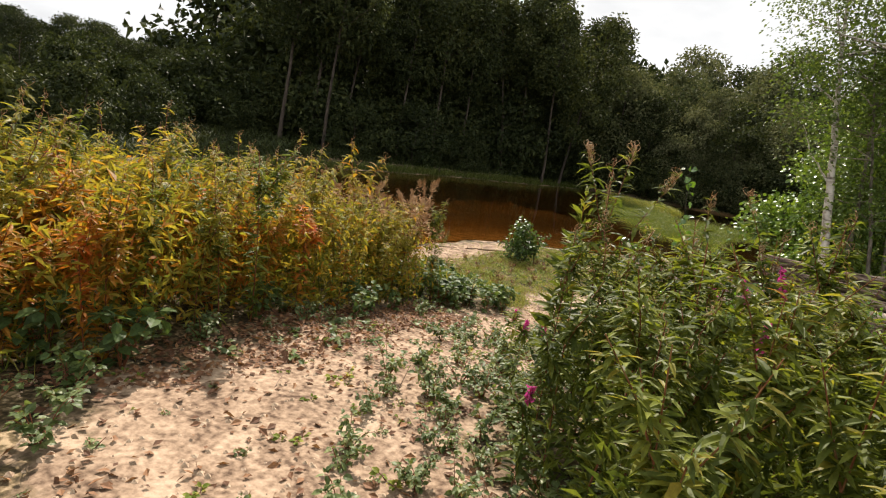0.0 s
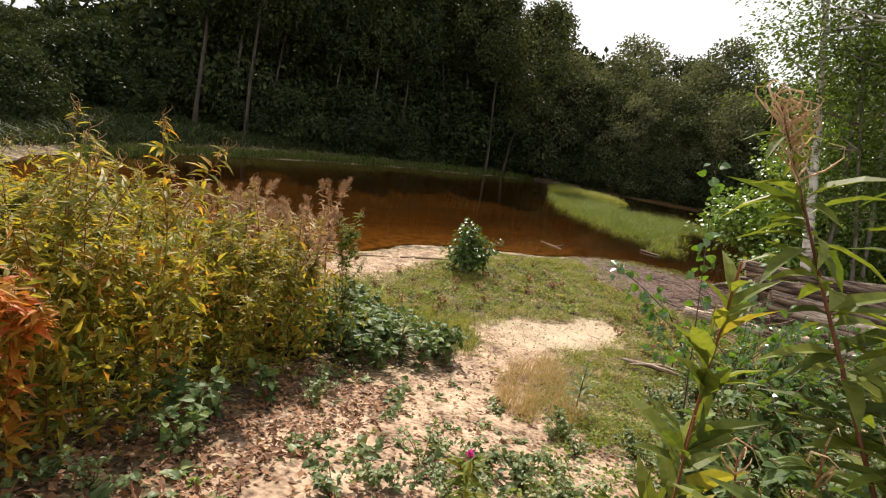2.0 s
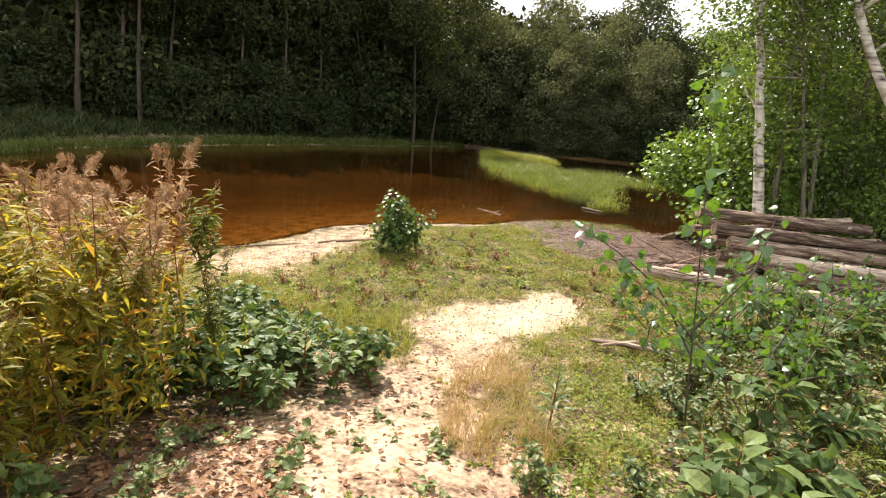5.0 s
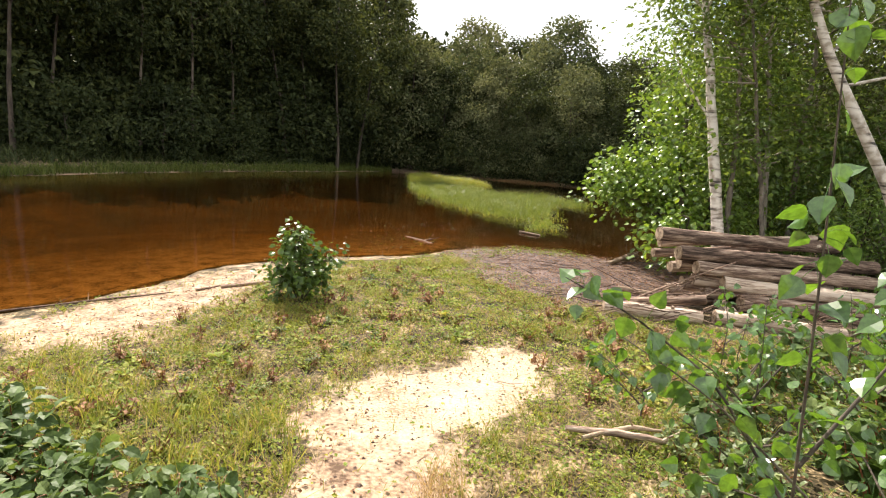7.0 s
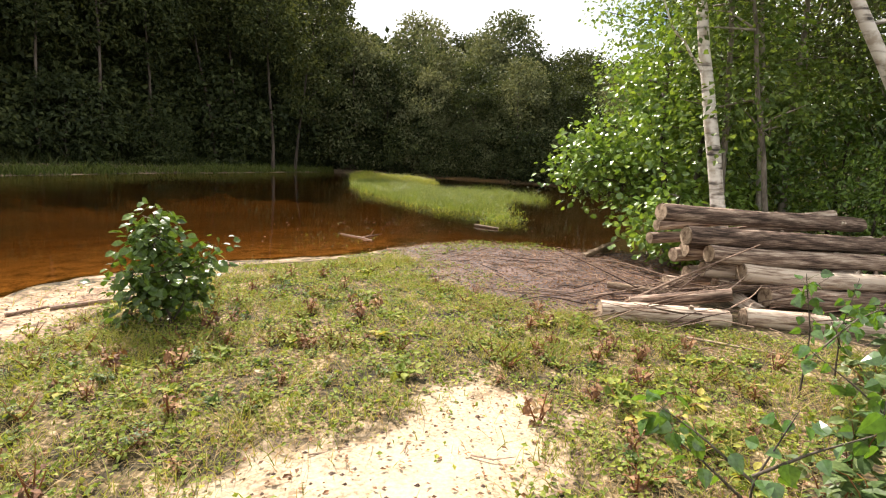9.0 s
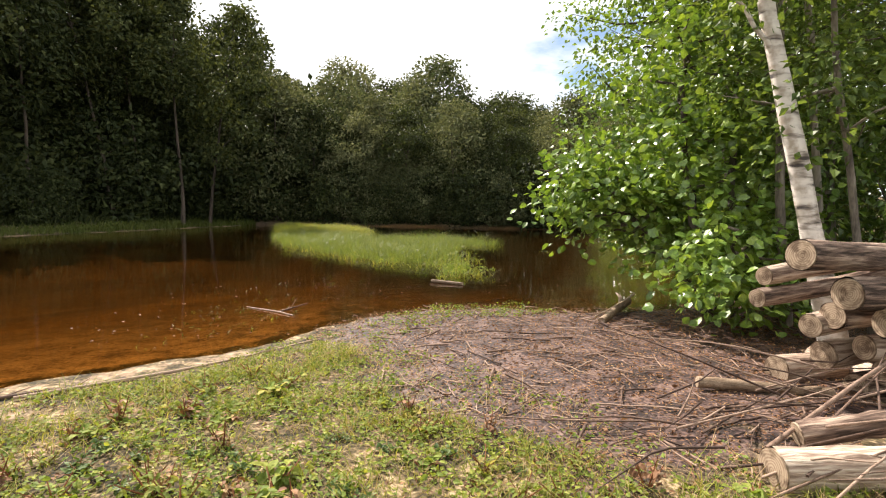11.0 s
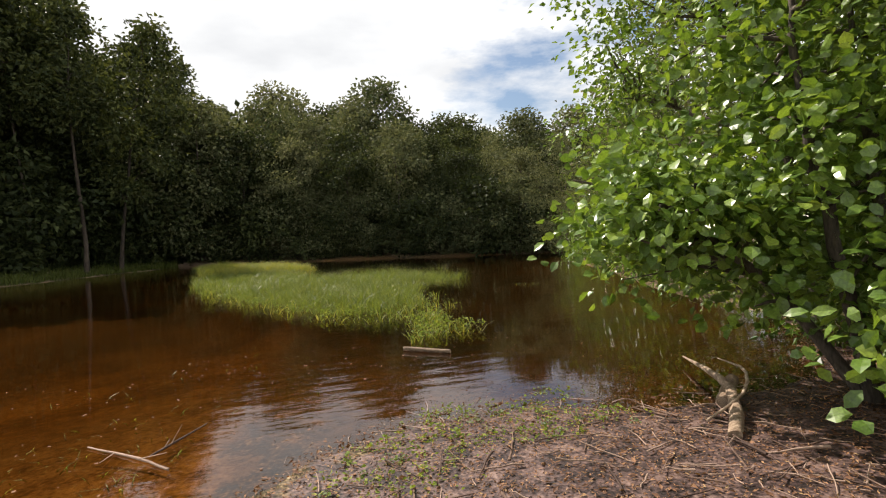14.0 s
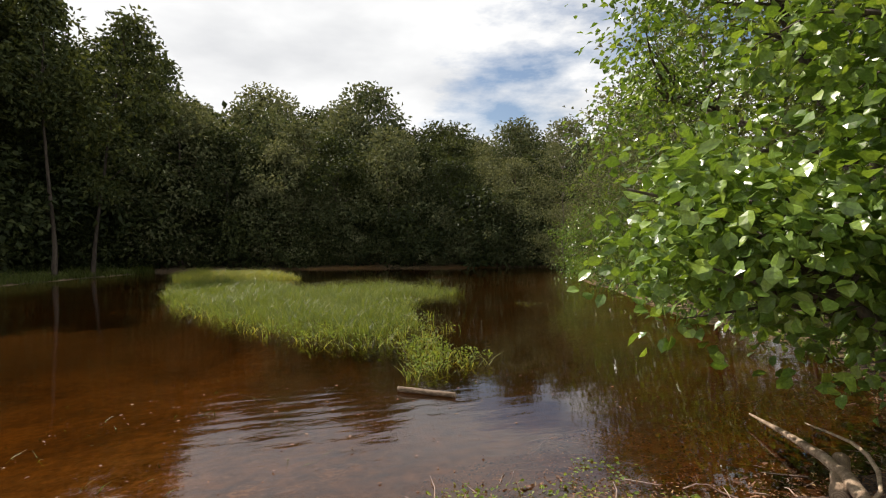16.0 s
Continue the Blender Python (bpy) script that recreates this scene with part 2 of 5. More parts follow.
LEAF_ALDER = foliage("alder_leaf", [(0.0, (0.045, 0.085, 0.014)), (0.5, (0.115, 0.195, 0.032)), (0.85, (0.21, 0.31, 0.05)), (1.0, (0.3, 0.38, 0.065))], 0.32, 0.32, 0.6)
LEAF_SHRUB = foliage("dark_glossy_leaf", [(0.0, (0.03, 0.055, 0.011)), (0.5, (0.07, 0.12, 0.023)), (0.85, (0.14, 0.215, 0.038)), (1.0, (0.22, 0.30, 0.05))], 0.3, 0.36, 0.4)
LEAF_BIRCH = foliage("birch_leaf", [(0.0, (0.06, 0.10, 0.022)), (0.6, (0.14, 0.195, 0.045)), (1.0, (0.24, 0.29, 0.07))], 0.42, 0.5, 0.3)
# reed colour darkened: the wood's shade on the bank is in the colour
SHADED_BLADE = foliage("bank_grass_blade", [(0.0, (0.04, 0.06, 0.015)), (0.5, (0.085, 0.115, 0.028)), (1.0, (0.17, 0.18, 0.05))], 0.35, 0.6, 0.15)
REED = foliage("reed_blade", [(0.0, (0.07, 0.10, 0.02)), (0.5, (0.14, 0.18, 0.04)), (0.75, (0.24, 0.25, 0.05)), (1.0, (0.38, 0.33, 0.08))], 0.45, 0.5, 0.3)


# ---------- mesh helpers ----------
class Geo:
    """Gathers vertices and faces for one mesh."""

    def __init__(self):
        self.v, self.f, self.count = [], [], 0

    def add(self, v, f):
        v = np.asarray(v, float).reshape(-1, 3)
        f = np.asarray(f, int)
        self.v.append(v)
        self.f.append(f + self.count)
        self.count += len(v)

    def mesh(self, name, material, smooth=False):
        v = np.concatenate(self.v)
        sizes = np.concatenate([np.full(len(f), f.shape[1]) for f in self.f])
        loops = np.concatenate([f.ravel() for f in self.f])
        me = bpy.data.meshes.new(name)
        me.vertices.add(len(v))
        me.vertices.foreach_set("co", v.ravel())
        me.loops.add(len(loops))
        me.loops.foreach_set("vertex_index", loops.astype(np.int32))
        me.polygons.add(len(sizes))
        me.polygons.foreach_set("loop_start", np.r_[0, np.cumsum(sizes)[:-1]].astype(np.int32))
        me.polygons.foreach_set("use_smooth", np.full(len(sizes), smooth))
        me.update(calc_edges=True)
        me.validate()
        me.materials.append(material)
        return me


def part(name, geo, material, parent, label="", smooth=False):
    """One mesh object under a thing or a part."""
    ob = new(name, geo.mesh(name, material, smooth) if isinstance(geo, Geo) else geo)
    ob.parent = parent
    if label:
        ob["label"] = label
    return ob


def thing(name, label, category, m=None, group=""):
    ob = new(name)
    ob.empty_display_size = 0.1
    if m is not None:
        ob.matrix_basis = m
    return tagged(ob, label, category, group)


def unit(v):
    v = np.asarray(v, float)
    return v / np.maximum(np.linalg.norm(v, axis=-1, keepdims=True), 1e-9)


def tube(geo, pts, radii, n=6, cap=True, rough=0.0, r=rng):
    """A round, tapering limb along pts."""
    pts = np.asarray(pts, float)
    radii = np.broadcast_to(np.asarray(radii, float), (len(pts),))
    t = unit(np.gradient(pts, axis=0))
    side = np.cross(t, (0.31, 0.17, 0.93) if abs(t[0][2]) < 0.8 else (0.9, 0.3, 0.1))
    side = unit(side)
    other = np.cross(t, side)
    a = np.arange(n) * 2 * np.pi / n
    wob = 1 + rough * r.normal(size=(len(pts), n)) if rough else np.ones((len(pts), n))
    ring = (np.cos(a)[None, :, None] * side[:, None] + np.sin(a)[None, :, None] * other[:, None]) * (radii[:, None] * wob)[..., None]
    v = (pts[:, None] + ring).reshape(-1, 3)
    i, j = np.meshgrid(np.arange(len(pts) - 1), np.arange(n), indexing="ij")
    q = np.stack([i * n + j, i * n + (j + 1) % n, (i + 1) * n + (j + 1) % n, (i + 1) * n + j], -1).reshape(-1, 4)
    geo.add(v, q)
    if cap:
        for k, flip in ((0, True), (len(pts) - 1, False)):
            ring_v = v[k * n : (k + 1) * n]
            f = np.stack([np.full(n, n), np.arange(n), (np.arange(n) + 1) % n], -1)
            geo.add(np.vstack([ring_v, pts[k]]), f[:, ::-1] if flip else f)


def leaves(geo, base, way, normal, length, width, droop=0.25, simple=True, fold=0.25, blunt=0.5):
    """Leaves: a folded blade each, from base along way. simple: two triangles; else eight, with a curve."""
    base, way = np.asarray(base, float), unit(way)
    k = len(base)
    side = unit(np.cross(way, normal))
    up = np.cross(side, way)
    L, W = np.broadcast_to(length, (k,))[:, None], np.broadcast_to(width, (k,))[:, None]
    o = np.arange(k)[:, None]
    if simple:
        v = np.stack([base, base + way * L * 0.45 + side * W / 2 + up * fold * W, base + way * L - up * droop * L, base + way * L * 0.45 - side * W / 2 + up * fold * W], 1)
        geo.add(v, np.concatenate([o * 4 + np.array([[0, 1, 2]]), o * 4 + np.array([[0, 2, 3]])]))
        return
    m1, m2 = base + way * L * 0.3, base + way * L * 0.66 - up * droop * L * 0.35
    tip = base + way * L - up * droop * L
    lift = up * fold * W
    w2 = 0.36 + 0.3 * blunt
    v = np.stack([base, m1, m2, tip, m1 + side * W * 0.46 + lift, m2 + side * W * w2 * 0.8 + lift * 0.7, m1 - side * W * 0.46 + lift, m2 - side * W * w2 * 0.8 + lift * 0.7], 1)
    tri = [(0, 4, 1), (4, 5, 1), (5, 2, 1), (5, 3, 2), (0, 1, 6), (1, 7, 6), (1, 2, 7), (2, 3, 7)]
    geo.add(v, np.concatenate([o * 8 + np.array([f]) for f in tri]))


def rand_dirs(k, r, up=0.0):
    d = r.normal(size=(k, 3))
    d[:, 2] += up
    return unit(d)


# ---------- the lie of the land ----------
POND = np.array([(-15.5, 12), (-12, 8.5), (-8, 7), (-4.2, 8.2), (-3.1, 9.7), (-2.5, 11.7), (-1.4, 12.85), (0, 13.5), (0.58, 14.0), (1.0, 14.55), (1.8, 15.1), (2.6, 15.4),
                 (3.5, 15.4), (4.2, 15.0), (5.0, 14.9), (5.9, 15.0), (6.6, 15.2), (7.6, 16.0), (9, 17.6), (10, 21.5), (12.3, 26.5), (14, 31), (17, 35), (21, 37), (19, 41),
                 (13, 43), (8, 46), (3, 48), (-2, 49.5), (-5, 49.5), (-7.2, 45), (-9.4, 40), (-12.6, 34), (-15, 27), (-16.5, 20)])
ISLE = np.array([(-0.9, 28.9), (0.4, 26.0), (1.4, 23.5), (2.2, 22.0), (2.95, 21.4), (3.65, 21.3), (4.4, 22.0), (4.8, 24.2), (5.7, 26.8), (7.2, 27.2), (7.5, 28.6), (6.7, 31), (4.65, 32), (3.0, 32.2), (1.86, 35.0), (0.4, 36.6), (-1.9, 36.4), (-1.5, 32)])
FAR_LOBE = np.array([(-1.9, 37.8), (0.5, 37.6), (3.0, 37.2), (3.4, 38.8), (2.0, 41.5), (0.1, 44.5), (-2.6, 45), (-2.6, 40)])


def inside_by(poly, x, y):
    """Distance to a closed outline, positive inside it."""
    p = np.stack([np.ravel(x), np.ravel(y)], -1)
    best, inside = np.full(len(p), 1e9), np.zeros(len(p), bool)
    for a, b in zip(poly, np.roll(poly, -1, 0)):
        ab = b - a
        t = np.clip(((p - a) @ ab) / (ab @ ab), 0, 1)
        best = np.minimum(best, np.linalg.norm(p - a - t[:, None] * ab, axis=1))
        cross = (a[1] > p[:, 1]) != (b[1] > p[:, 1])
        inside ^= cross & (p[:, 0] < (b[0] - a[0]) * (p[:, 1] - a[1]) / (b[1] - a[1] + 1e-12) + a[0])
    return (np.where(inside, best, -best)).reshape(np.shape(x))


def lumps(x, y, size, seed=0):
    """Soft uneven ground: a sum of waves."""
    r = np.random.default_rng(seed)
    out = np.zeros(np.shape(x))
    for k in range(7):
        a, f, p = r.uniform(0, 6.28), r.uniform(0.6, 2.2) / size, r.uniform(0, 6.28)
        out += np.sin((np.cos(a) * x + np.sin(a) * y) * f * 6.28 + p)
    return out / 7


def height(x, y):
    x, y = np.asarray(x, float), np.asarray(y, float)
    w = inside_by(POND, x, y)
    d = -w
    land = 0.085 * (1 - np.exp(-np.maximum(d, 0) / 2.2)) + 0.006 * np.minimum(np.maximum(d, 0), 12)
    bank = np.interp(y, [-60, -6, -2, 0, 1.3, 2, 3, 4, 5, 6, 7.5], [2.2, 1.15, 0.98, 0.92, 0.86, 0.72, 0.52, 0.32, 0.18, 0.07, 0])
    far = np.interp(d, [0, 3, 12, 60], [0, 0.35, 1.0, 3.5]) * np.clip((y - 14) / 10, 0, 1)
    z = land + bank * np.clip(d / 3, 0, 1) + far
    bed = -np.minimum(0.75, 0.05 * np.maximum(w, 0) + 0.006 * np.maximum(w, 0) ** 2)
    isle = np.clip(np.maximum(inside_by(ISLE, x, y), inside_by(FAR_LOBE, x, y)) / 1.2 + 0.5, 0, 1)
    bed = bed * (1 - isle) - 0.04 * isle
    z = np.where(w > 0, bed, z)
    rough = 0.012 * lumps(x, y, 0.55, 1) + 0.018 * lumps(x, y, 1.7, 2)
    return z + rough * np.clip(0.35 + d * 0.2, 0.25, 1)


def ground_z(x, y):
    return float(height(np.array([x]), np.array([y]))[0])


def spaced(lo, hi, step, out):
    """Even steps from lo to hi, growing outwards to out on both sides."""
    mid = np.arange(lo, hi + 1e-6, step)
    grow, s = [], step
    d = 0
    while d < out:
        s *= 1.13
        d += s
        grow.append(d)
    grow = np.array(grow)
    return np.concatenate([(lo - grow)[::-1], mid, hi + grow])


gx, gy = spaced(-4.5, 6.5, 0.075, 600), spaced(-2.5, 17, 0.075, 600)
X, Y = np.meshgrid(gx, gy, indexing="xy")
Z = height(X, Y)
geo = Geo()
nx, ny = len(gx), len(gy)
i, j = np.meshgrid(np.arange(ny - 1), np.arange(nx - 1), indexing="ij")
geo.add(np.stack([X, Y, Z], -1), np.stack([i * nx + j, i * nx + j + 1, (i + 1) * nx + j + 1, (i + 1) * nx + j], -1).reshape(-1, 4))
ground = tagged(new("ground", geo.mesh("ground", GROUND, True)), "sandy, grassy and muddy ground sloping down to a pond", "ground", kind="structure")

SAND_A = np.array([(0.15, 7.2), (0.5, 7.9), (1.1, 8.2), (1.8, 9.0), (2.25, 8.7), (2.1, 7.7), (1.5, 6.9), (1.35, 6.2), (1.3, 5.2), (1.2, 4.6), (2.2, 4.2), (2.3, 3.5), (1.6, 2.2), (1.45, 0.6), (1.9, -0.6), (2.6, -2.5),
                   (1.6, -4.5), (0.2, -1.2), (-0.4, -0.2), (-0.3, 0.8), (-0.2, 1.8), (-0.35, 3.0), (-0.4, 4.2), (0.2, 5.0), (0.35, 6.0)])
SAND_B = np.array([(-3.6, 8.2), (-2.6, 7.7), (-1.6, 8.3), (-1.7, 8.9), (-1.5, 9.6), (-1.2, 11.3), (-0.6, 12.4), (-1.6, 12.4), (-2.6, 11), (-3.2, 9.5)])
SAND_C = np.array([(-2.9, 10.7), (-1.5, 12.2), (-0.2, 12.9), (0.5, 13.3), (0.9, 14.0), (0.9, 14.6), (0.4, 14.1), (-0.2, 13.6), (-1.4, 13.0), (-2.6, 11.9)])
MUD = np.array([(1.1, 13.9), (1.5, 12.9), (1.7, 11.9), (2.1, 11.0), (2.7, 10.4), (3.2, 10.4), (5.5, 11.5), (7.5, 13.2), (9, 17), (6, 16.5), (3.5, 16.4), (1.9, 15.6), (1.2, 14.8)])
fx, fy = X.ravel(), Y.ravel()
wet = inside_by(POND, fx, fy)
stray = 0.32 * lumps(fx, fy, 1.3, 5) + 0.22 * lumps(fx, fy, 0.45, 6) + 0.12 * lumps(fx, fy, 0.2, 8)
sand = np.maximum(np.clip(wet * 3, 0, 0.95) * np.clip((1.7 - fx + stray) / 1.2, 0, 1), np.maximum(np.clip(0.5 + (inside_by(SAND_A, fx, fy) + stray) * 1.3, 0, 1), np.clip(0.5 + (np.maximum(inside_by(SAND_B, fx, fy), inside_by(SAND_C, fx, fy) - 0.25) + stray) * 1.2, 0, 1) * 0.8))
litter_bed = np.array([(-0.8, 0.6), (-0.15, 1.6), (0.0, 3.0), (-0.1, 4.2), (-0.9, 4.4)])
mud = np.maximum(0.5 * np.clip(0.5 + (inside_by(litter_bed, fx, fy) + stray) * 1.2, 0, 1), np.clip(0.45 + (inside_by(MUD, fx, fy) + 1.5 * stray) * 0.75, 0, 1))
cover = np.zeros((len(fx), 4), np.float32)
CLEAN = np.array([(0.2, 7.2), (0.5, 7.9), (1.1, 8.2), (1.8, 9.0), (2.2, 8.7), (2.0, 7.7), (1.5, 6.9), (1.1, 6.6), (0.7, 6.9)])
# clean sand patches; the wet term paints the brighter look of thin water
clean_shallow = np.maximum(np.clip(0.5 + (inside_by(CLEAN, fx, fy) + 0.7 * stray) * 1.1, 0, 1), np.maximum(0.22 * np.clip(0.5 + inside_by(SAND_B, fx, fy), 0, 1), 0.35 * (wet > 0) * np.clip(1.4 - wet, 0, 1) * np.clip((1.2 - fx + stray) / 1.2, 0, 1)))
# blue: silt, then bed darkened offshore in place of absorption, and mud at right
cover[:, 0], cover[:, 1], cover[:, 2], cover[:, 3] = sand, mud, 0.5 * np.clip((wet - 0.3 + 0.6 * stray) / 3.6, 0, 1) ** 0.8 + 0.5 * np.maximum(np.clip((wet - 5.5 + 2 * stray) / 9, 0, 1), np.clip((fx - 0.8 + 2 * stray) / 2.6, 0, 1) * np.clip(wet * 2, 0, 1)), clean_shallow
attr = ground.data.color_attributes.new("cover", "FLOAT_COLOR", "POINT")
attr.data.foreach_set("color", cover.ravel())

geo = Geo()
wx, wy = np.linspace(-17.5, 22, 60), np.linspace(5, 51, 60)
WX, WY = np.meshgrid(wx, wy)
i, j = np.meshgrid(np.arange(59), np.arange(59), indexing="ij")
geo.add(np.stack([WX, WY, np.zeros_like(WX)], -1), np.stack([i * 60 + j, i * 60 + j + 1, (i + 1) * 60 + j + 1, (i + 1) * 60 + j], -1).reshape(-1, 4))
water = tagged(new("water", geo.mesh("water", WATER, True)), "still peat-brown pond water with faint ripples", "water", kind="structure")


# ---------- trees ----------
def crown_points(r, n, top, bottom, wide, lean=(0, 0), power=0.7):
    """Clump centres in an uneven crown between bottom and top."""
    t = r.uniform(0, 1, n)
    prof = np.sin(np.pi * np.clip(t, 0, 1) ** power) ** 0.7 * 0.9 + 0.12
    a = r.uniform(0, 6.28, n)
    lobes = 1 + 0.28 * np.sin(3 * a + 5 * t) + 0.2 * np.sin(5 * a - 9 * t)
    rad = wide * prof * lobes * r.uniform(0.25, 1, n) ** 0.5
    z = bottom + (top - bottom) * t
    return np.stack([rad * np.cos(a) + lean[0] * z, rad * np.sin(a) + lean[1] * z, z], -1)


def make_tree(name, label, r, tall, wide, bottom, clumps, per, leaf, leaf_mat, bark, girth, limbs=9, lean=(0, 0), wander=0.25, clump_size=0.5, droop=0.0, kink=0.0):
    tree = thing(name, label, "tree")
    g = Geo()
    k = 9
    z = np.linspace(0, tall * 0.93, k)
    path = np.stack([lean[0] * z + np.cumsum(r.normal(0, wander / 3, k)) * (z > 0) + kink * np.sin(z / tall * 5), lean[1] * z + np.cumsum(r.normal(0, wander / 3, k)) * (z > 0), z - 0.25 * (z == 0)], -1)
    path[0, :2] = 0
    tube(g, path, np.linspace(girth, girth * 0.15, k) + np.r_[girth * 0.35, np.zeros(k - 1)], 8)
    centres = crown_points(r, clumps, tall, bottom, wide, lean)
    part("trunk", g, bark, tree, smooth=True)
    for c in centres[r.choice(clumps, min(limbs, clumps), False)]:
        g = Geo()
        s = np.interp(max(bottom * 0.6, c[2] - 0.35 * np.hypot(c[0], c[1]) - 0.6), z, np.arange(k))
        a = path[int(s)] + (s - int(s)) * (path[min(int(s) + 1, k - 1)] - path[int(s)])
        mid = (a + c) / 2 + r.normal(0, 0.15, 3) + (0, 0, 0.15)
        tube(g, [a, mid, c], [girth * 0.32, girth * 0.2, girth * 0.07], 5, False)
        part("branch", g, bark, tree, smooth=True)
    g = Geo()
    own = np.repeat(np.arange(clumps), per)
    off = np.clip(r.normal(size=(len(own), 3)), -1.6, 1.6) * clump_size * np.array([1, 1, 0.75])
    off[:, 2] -= droop * np.abs(off[:, 2])
    base = centres[own] + off
    way = unit(off + rand_dirs(len(own), r) * 0.7 + np.array([0, 0, -0.25]))
    leaves(g, base, way, rand_dirs(len(own), r, 0.6), leaf * r.uniform(0.7, 1.25, len(own)), leaf * 0.62 * r.uniform(0.8, 1.2, len(own)))
    part("crown", g, leaf_mat, tree)
    return tree


def at_ground(x, y, turn=0, s=1.0, sz=None, sink=0.03):
    return pose(x, y, ground_z(x, y) - sink, 0, 0, turn) @ Matrix.Diagonal((s, s, sz or s, 1))


r = np.random.default_rng(11)
tall_trees = [make_tree("tree", "tall slender woodland tree with dark foliage behind the pond", r, 15, 2.6, 2.2, 110, 46, 0.30, LEAF_FAR, SHADED_BARK, 0.13, 6, (r.normal(0, 0.03), r.normal(0, 0.03)), 0.35, 0.42) for _ in range(4)]
broad_trees = [make_tree("tree", "broad leafy tree with a rounded crown on the far bank", r, 10.0, 4.1, 0.2, 125, 64, 0.27, LEAF_FAR if q % 2 else LEAF_WILLOW, BARK, 0.15, 6, (0, 0), 0.3, 0.5) for q in range(4)]
shrubs = [make_tree("shrub", "dense dark shrub under the far trees", r, 3.6, 2.1, 0.1, 70, 44, 0.24, LEAF_FAR, BARK, 0.05, 5, (0, 0), 0.2, 0.36) for q in range(2)]
willows = [make_tree("willow_shrub", "pale grey-green willow shrub at the far water's edge", r, 4.4, 2.2, 0.1, 90, 50, 0.2, LEAF_WILLOW, BARK, 0.05, 6, (0, 0), 0.2, 0.36) for q in range(2)]


def plant_row(kinds, spots, lo, hi, group):
    """The first of each kind is moved to its place, the others are copies."""
    used = set()
    for q, (x, y, s) in enumerate(spots):
        ob = kinds[q % len(kinds)]
        m = at_ground(x, y, r.uniform(0, 360), s * r.uniform(lo, hi), None, 0.1)
        if ob.name in used or "group" in ob:
            copy_thing(ob, m)
        else:
            ob.matrix_basis = m
            tagged(ob, group=group)
            used.add(ob.name)


# slender trunks that stand out along the wood's edge: foot, lean over x and y, girth
for x, y, lx, ly, gth, low in ((-8.3, 43.6, -0.045, 0, 0.12, 8.0), (-11.6, 42.5, -0.17, -0.05, 0.11, 8.5), (-10.4, 43.4, -0.07, 0, 0.09, 8.0), (-7.2, 45.6, 0.16, 0.03, 0.11, 4.5), (-22.6, 26.6, 0.06, 0.06, 0.15, 6.5), (-21.6, 28.4, 0.055, 0.05, 0.14, 6.0), (-20.4, 30.4, 0.05, 0.05, 0.11, 6.0),
                                (-19.4, 27.2, 0.05, 0.04, 0.12, 7.0), (-17.4, 33.6, 0.03, 0.02, 0.10, 6.0), (-15.8, 36.4, 0.02, 0, 0.11, 6.5), (-14.2, 38.8, -0.03, 0, 0.10, 6.0), (-24.2, 29.2, 0.08, 0.05, 0.12, 6.0)):
    tree = make_tree("tree", "slender tree with a long bare grey trunk at the wood's edge", r, 14.5, 2.2, low, 80, 46, 0.30, LEAF_FAR, SHADED_BARK, gth, 5, (lx, ly), 0.16, 0.42)
    tree.matrix_basis = at_ground(x, y, 0, 1.0, None, 0.1)
    tagged(tree, group="wood behind the pond")
spots = []
for q in range(20):
    t = q / 19
    spots.append((-25 + 19 * t + r.uniform(-1.2, 1.2), 31 + 25 * t + r.uniform(-1.5, 1.5), 0.94 + 0.11 * t))
    spots.append((-31 + 25 * t + r.uniform(-2, 2), 34 + 28 * t + r.uniform(-2, 2), 0.94 + 0.11 * t))
    spots.append((-38 + 32 * t + r.uniform(-2, 2), 38 + 30 * t + r.uniform(-2, 2), 0.94 + 0.11 * t))
spots += [(-4.8, 52.6, 0.92), (-3.6, 54.2, 0.84), (-2.4, 55.4, 0.74)]
edge = []
for q in range(16):
    edge.append((-28 - 2.4 * q + r.uniform(-1, 1), 29.5 - 0.9 * q + r.uniform(-2, 2), 0.56))
    edge.append((-35 - 2.4 * q + r.uniform(-1, 1), 35 - 0.6 * q + r.uniform(-2, 2), 0.68))
plant_row(tall_trees, spots, 0.9, 1.1, "wood behind the pond")
spots = []
for x, y, s in ((-3.5, 52, 1.0), (-0.5, 51, 0.85), (3, 50, 0.8), (6.5, 49, 0.75), (10, 48.5, 0.8), (14, 46.5, 0.75), (18, 44.5, 0.72), (22, 42, 0.7), (1, 56, 1.05), (6, 55, 1.0), (11, 54, 1.0), (16, 52, 0.95), (21, 50, 0.9), (25, 47, 0.85),
                (-3, 60, 1.25), (4, 62, 1.25), (11, 61, 1.25), (18, 59, 1.2), (25, 56, 1.1), (31, 52, 1.0), (28, 44, 0.85), (8, 69, 1.45), (16, 68, 1.4), (24, 66, 1.3), (33, 62, 1.2), (40, 55, 1.1), (0, 70, 1.4), (-1, 55, 0.95), (8.5, 58, 1.15), (13.5, 57, 1.1), (20, 54.5, 1.0), (23, 52.5, 1.0), (4.5, 52, 0.85), (12.5, 51, 0.85), (17.5, 48.5, 0.8), (20.5, 46.5, 0.75), (2, 65, 1.3), (20, 63, 1.2)):
    spots.append((x, y, s * (1.0 if y > 54.5 else 1.08)))
plant_row(broad_trees, spots, 0.92, 1.08, "far bank trees")
plant_row(broad_trees[1::2], edge, 0.9, 1.1, "far bank trees")
spots = []
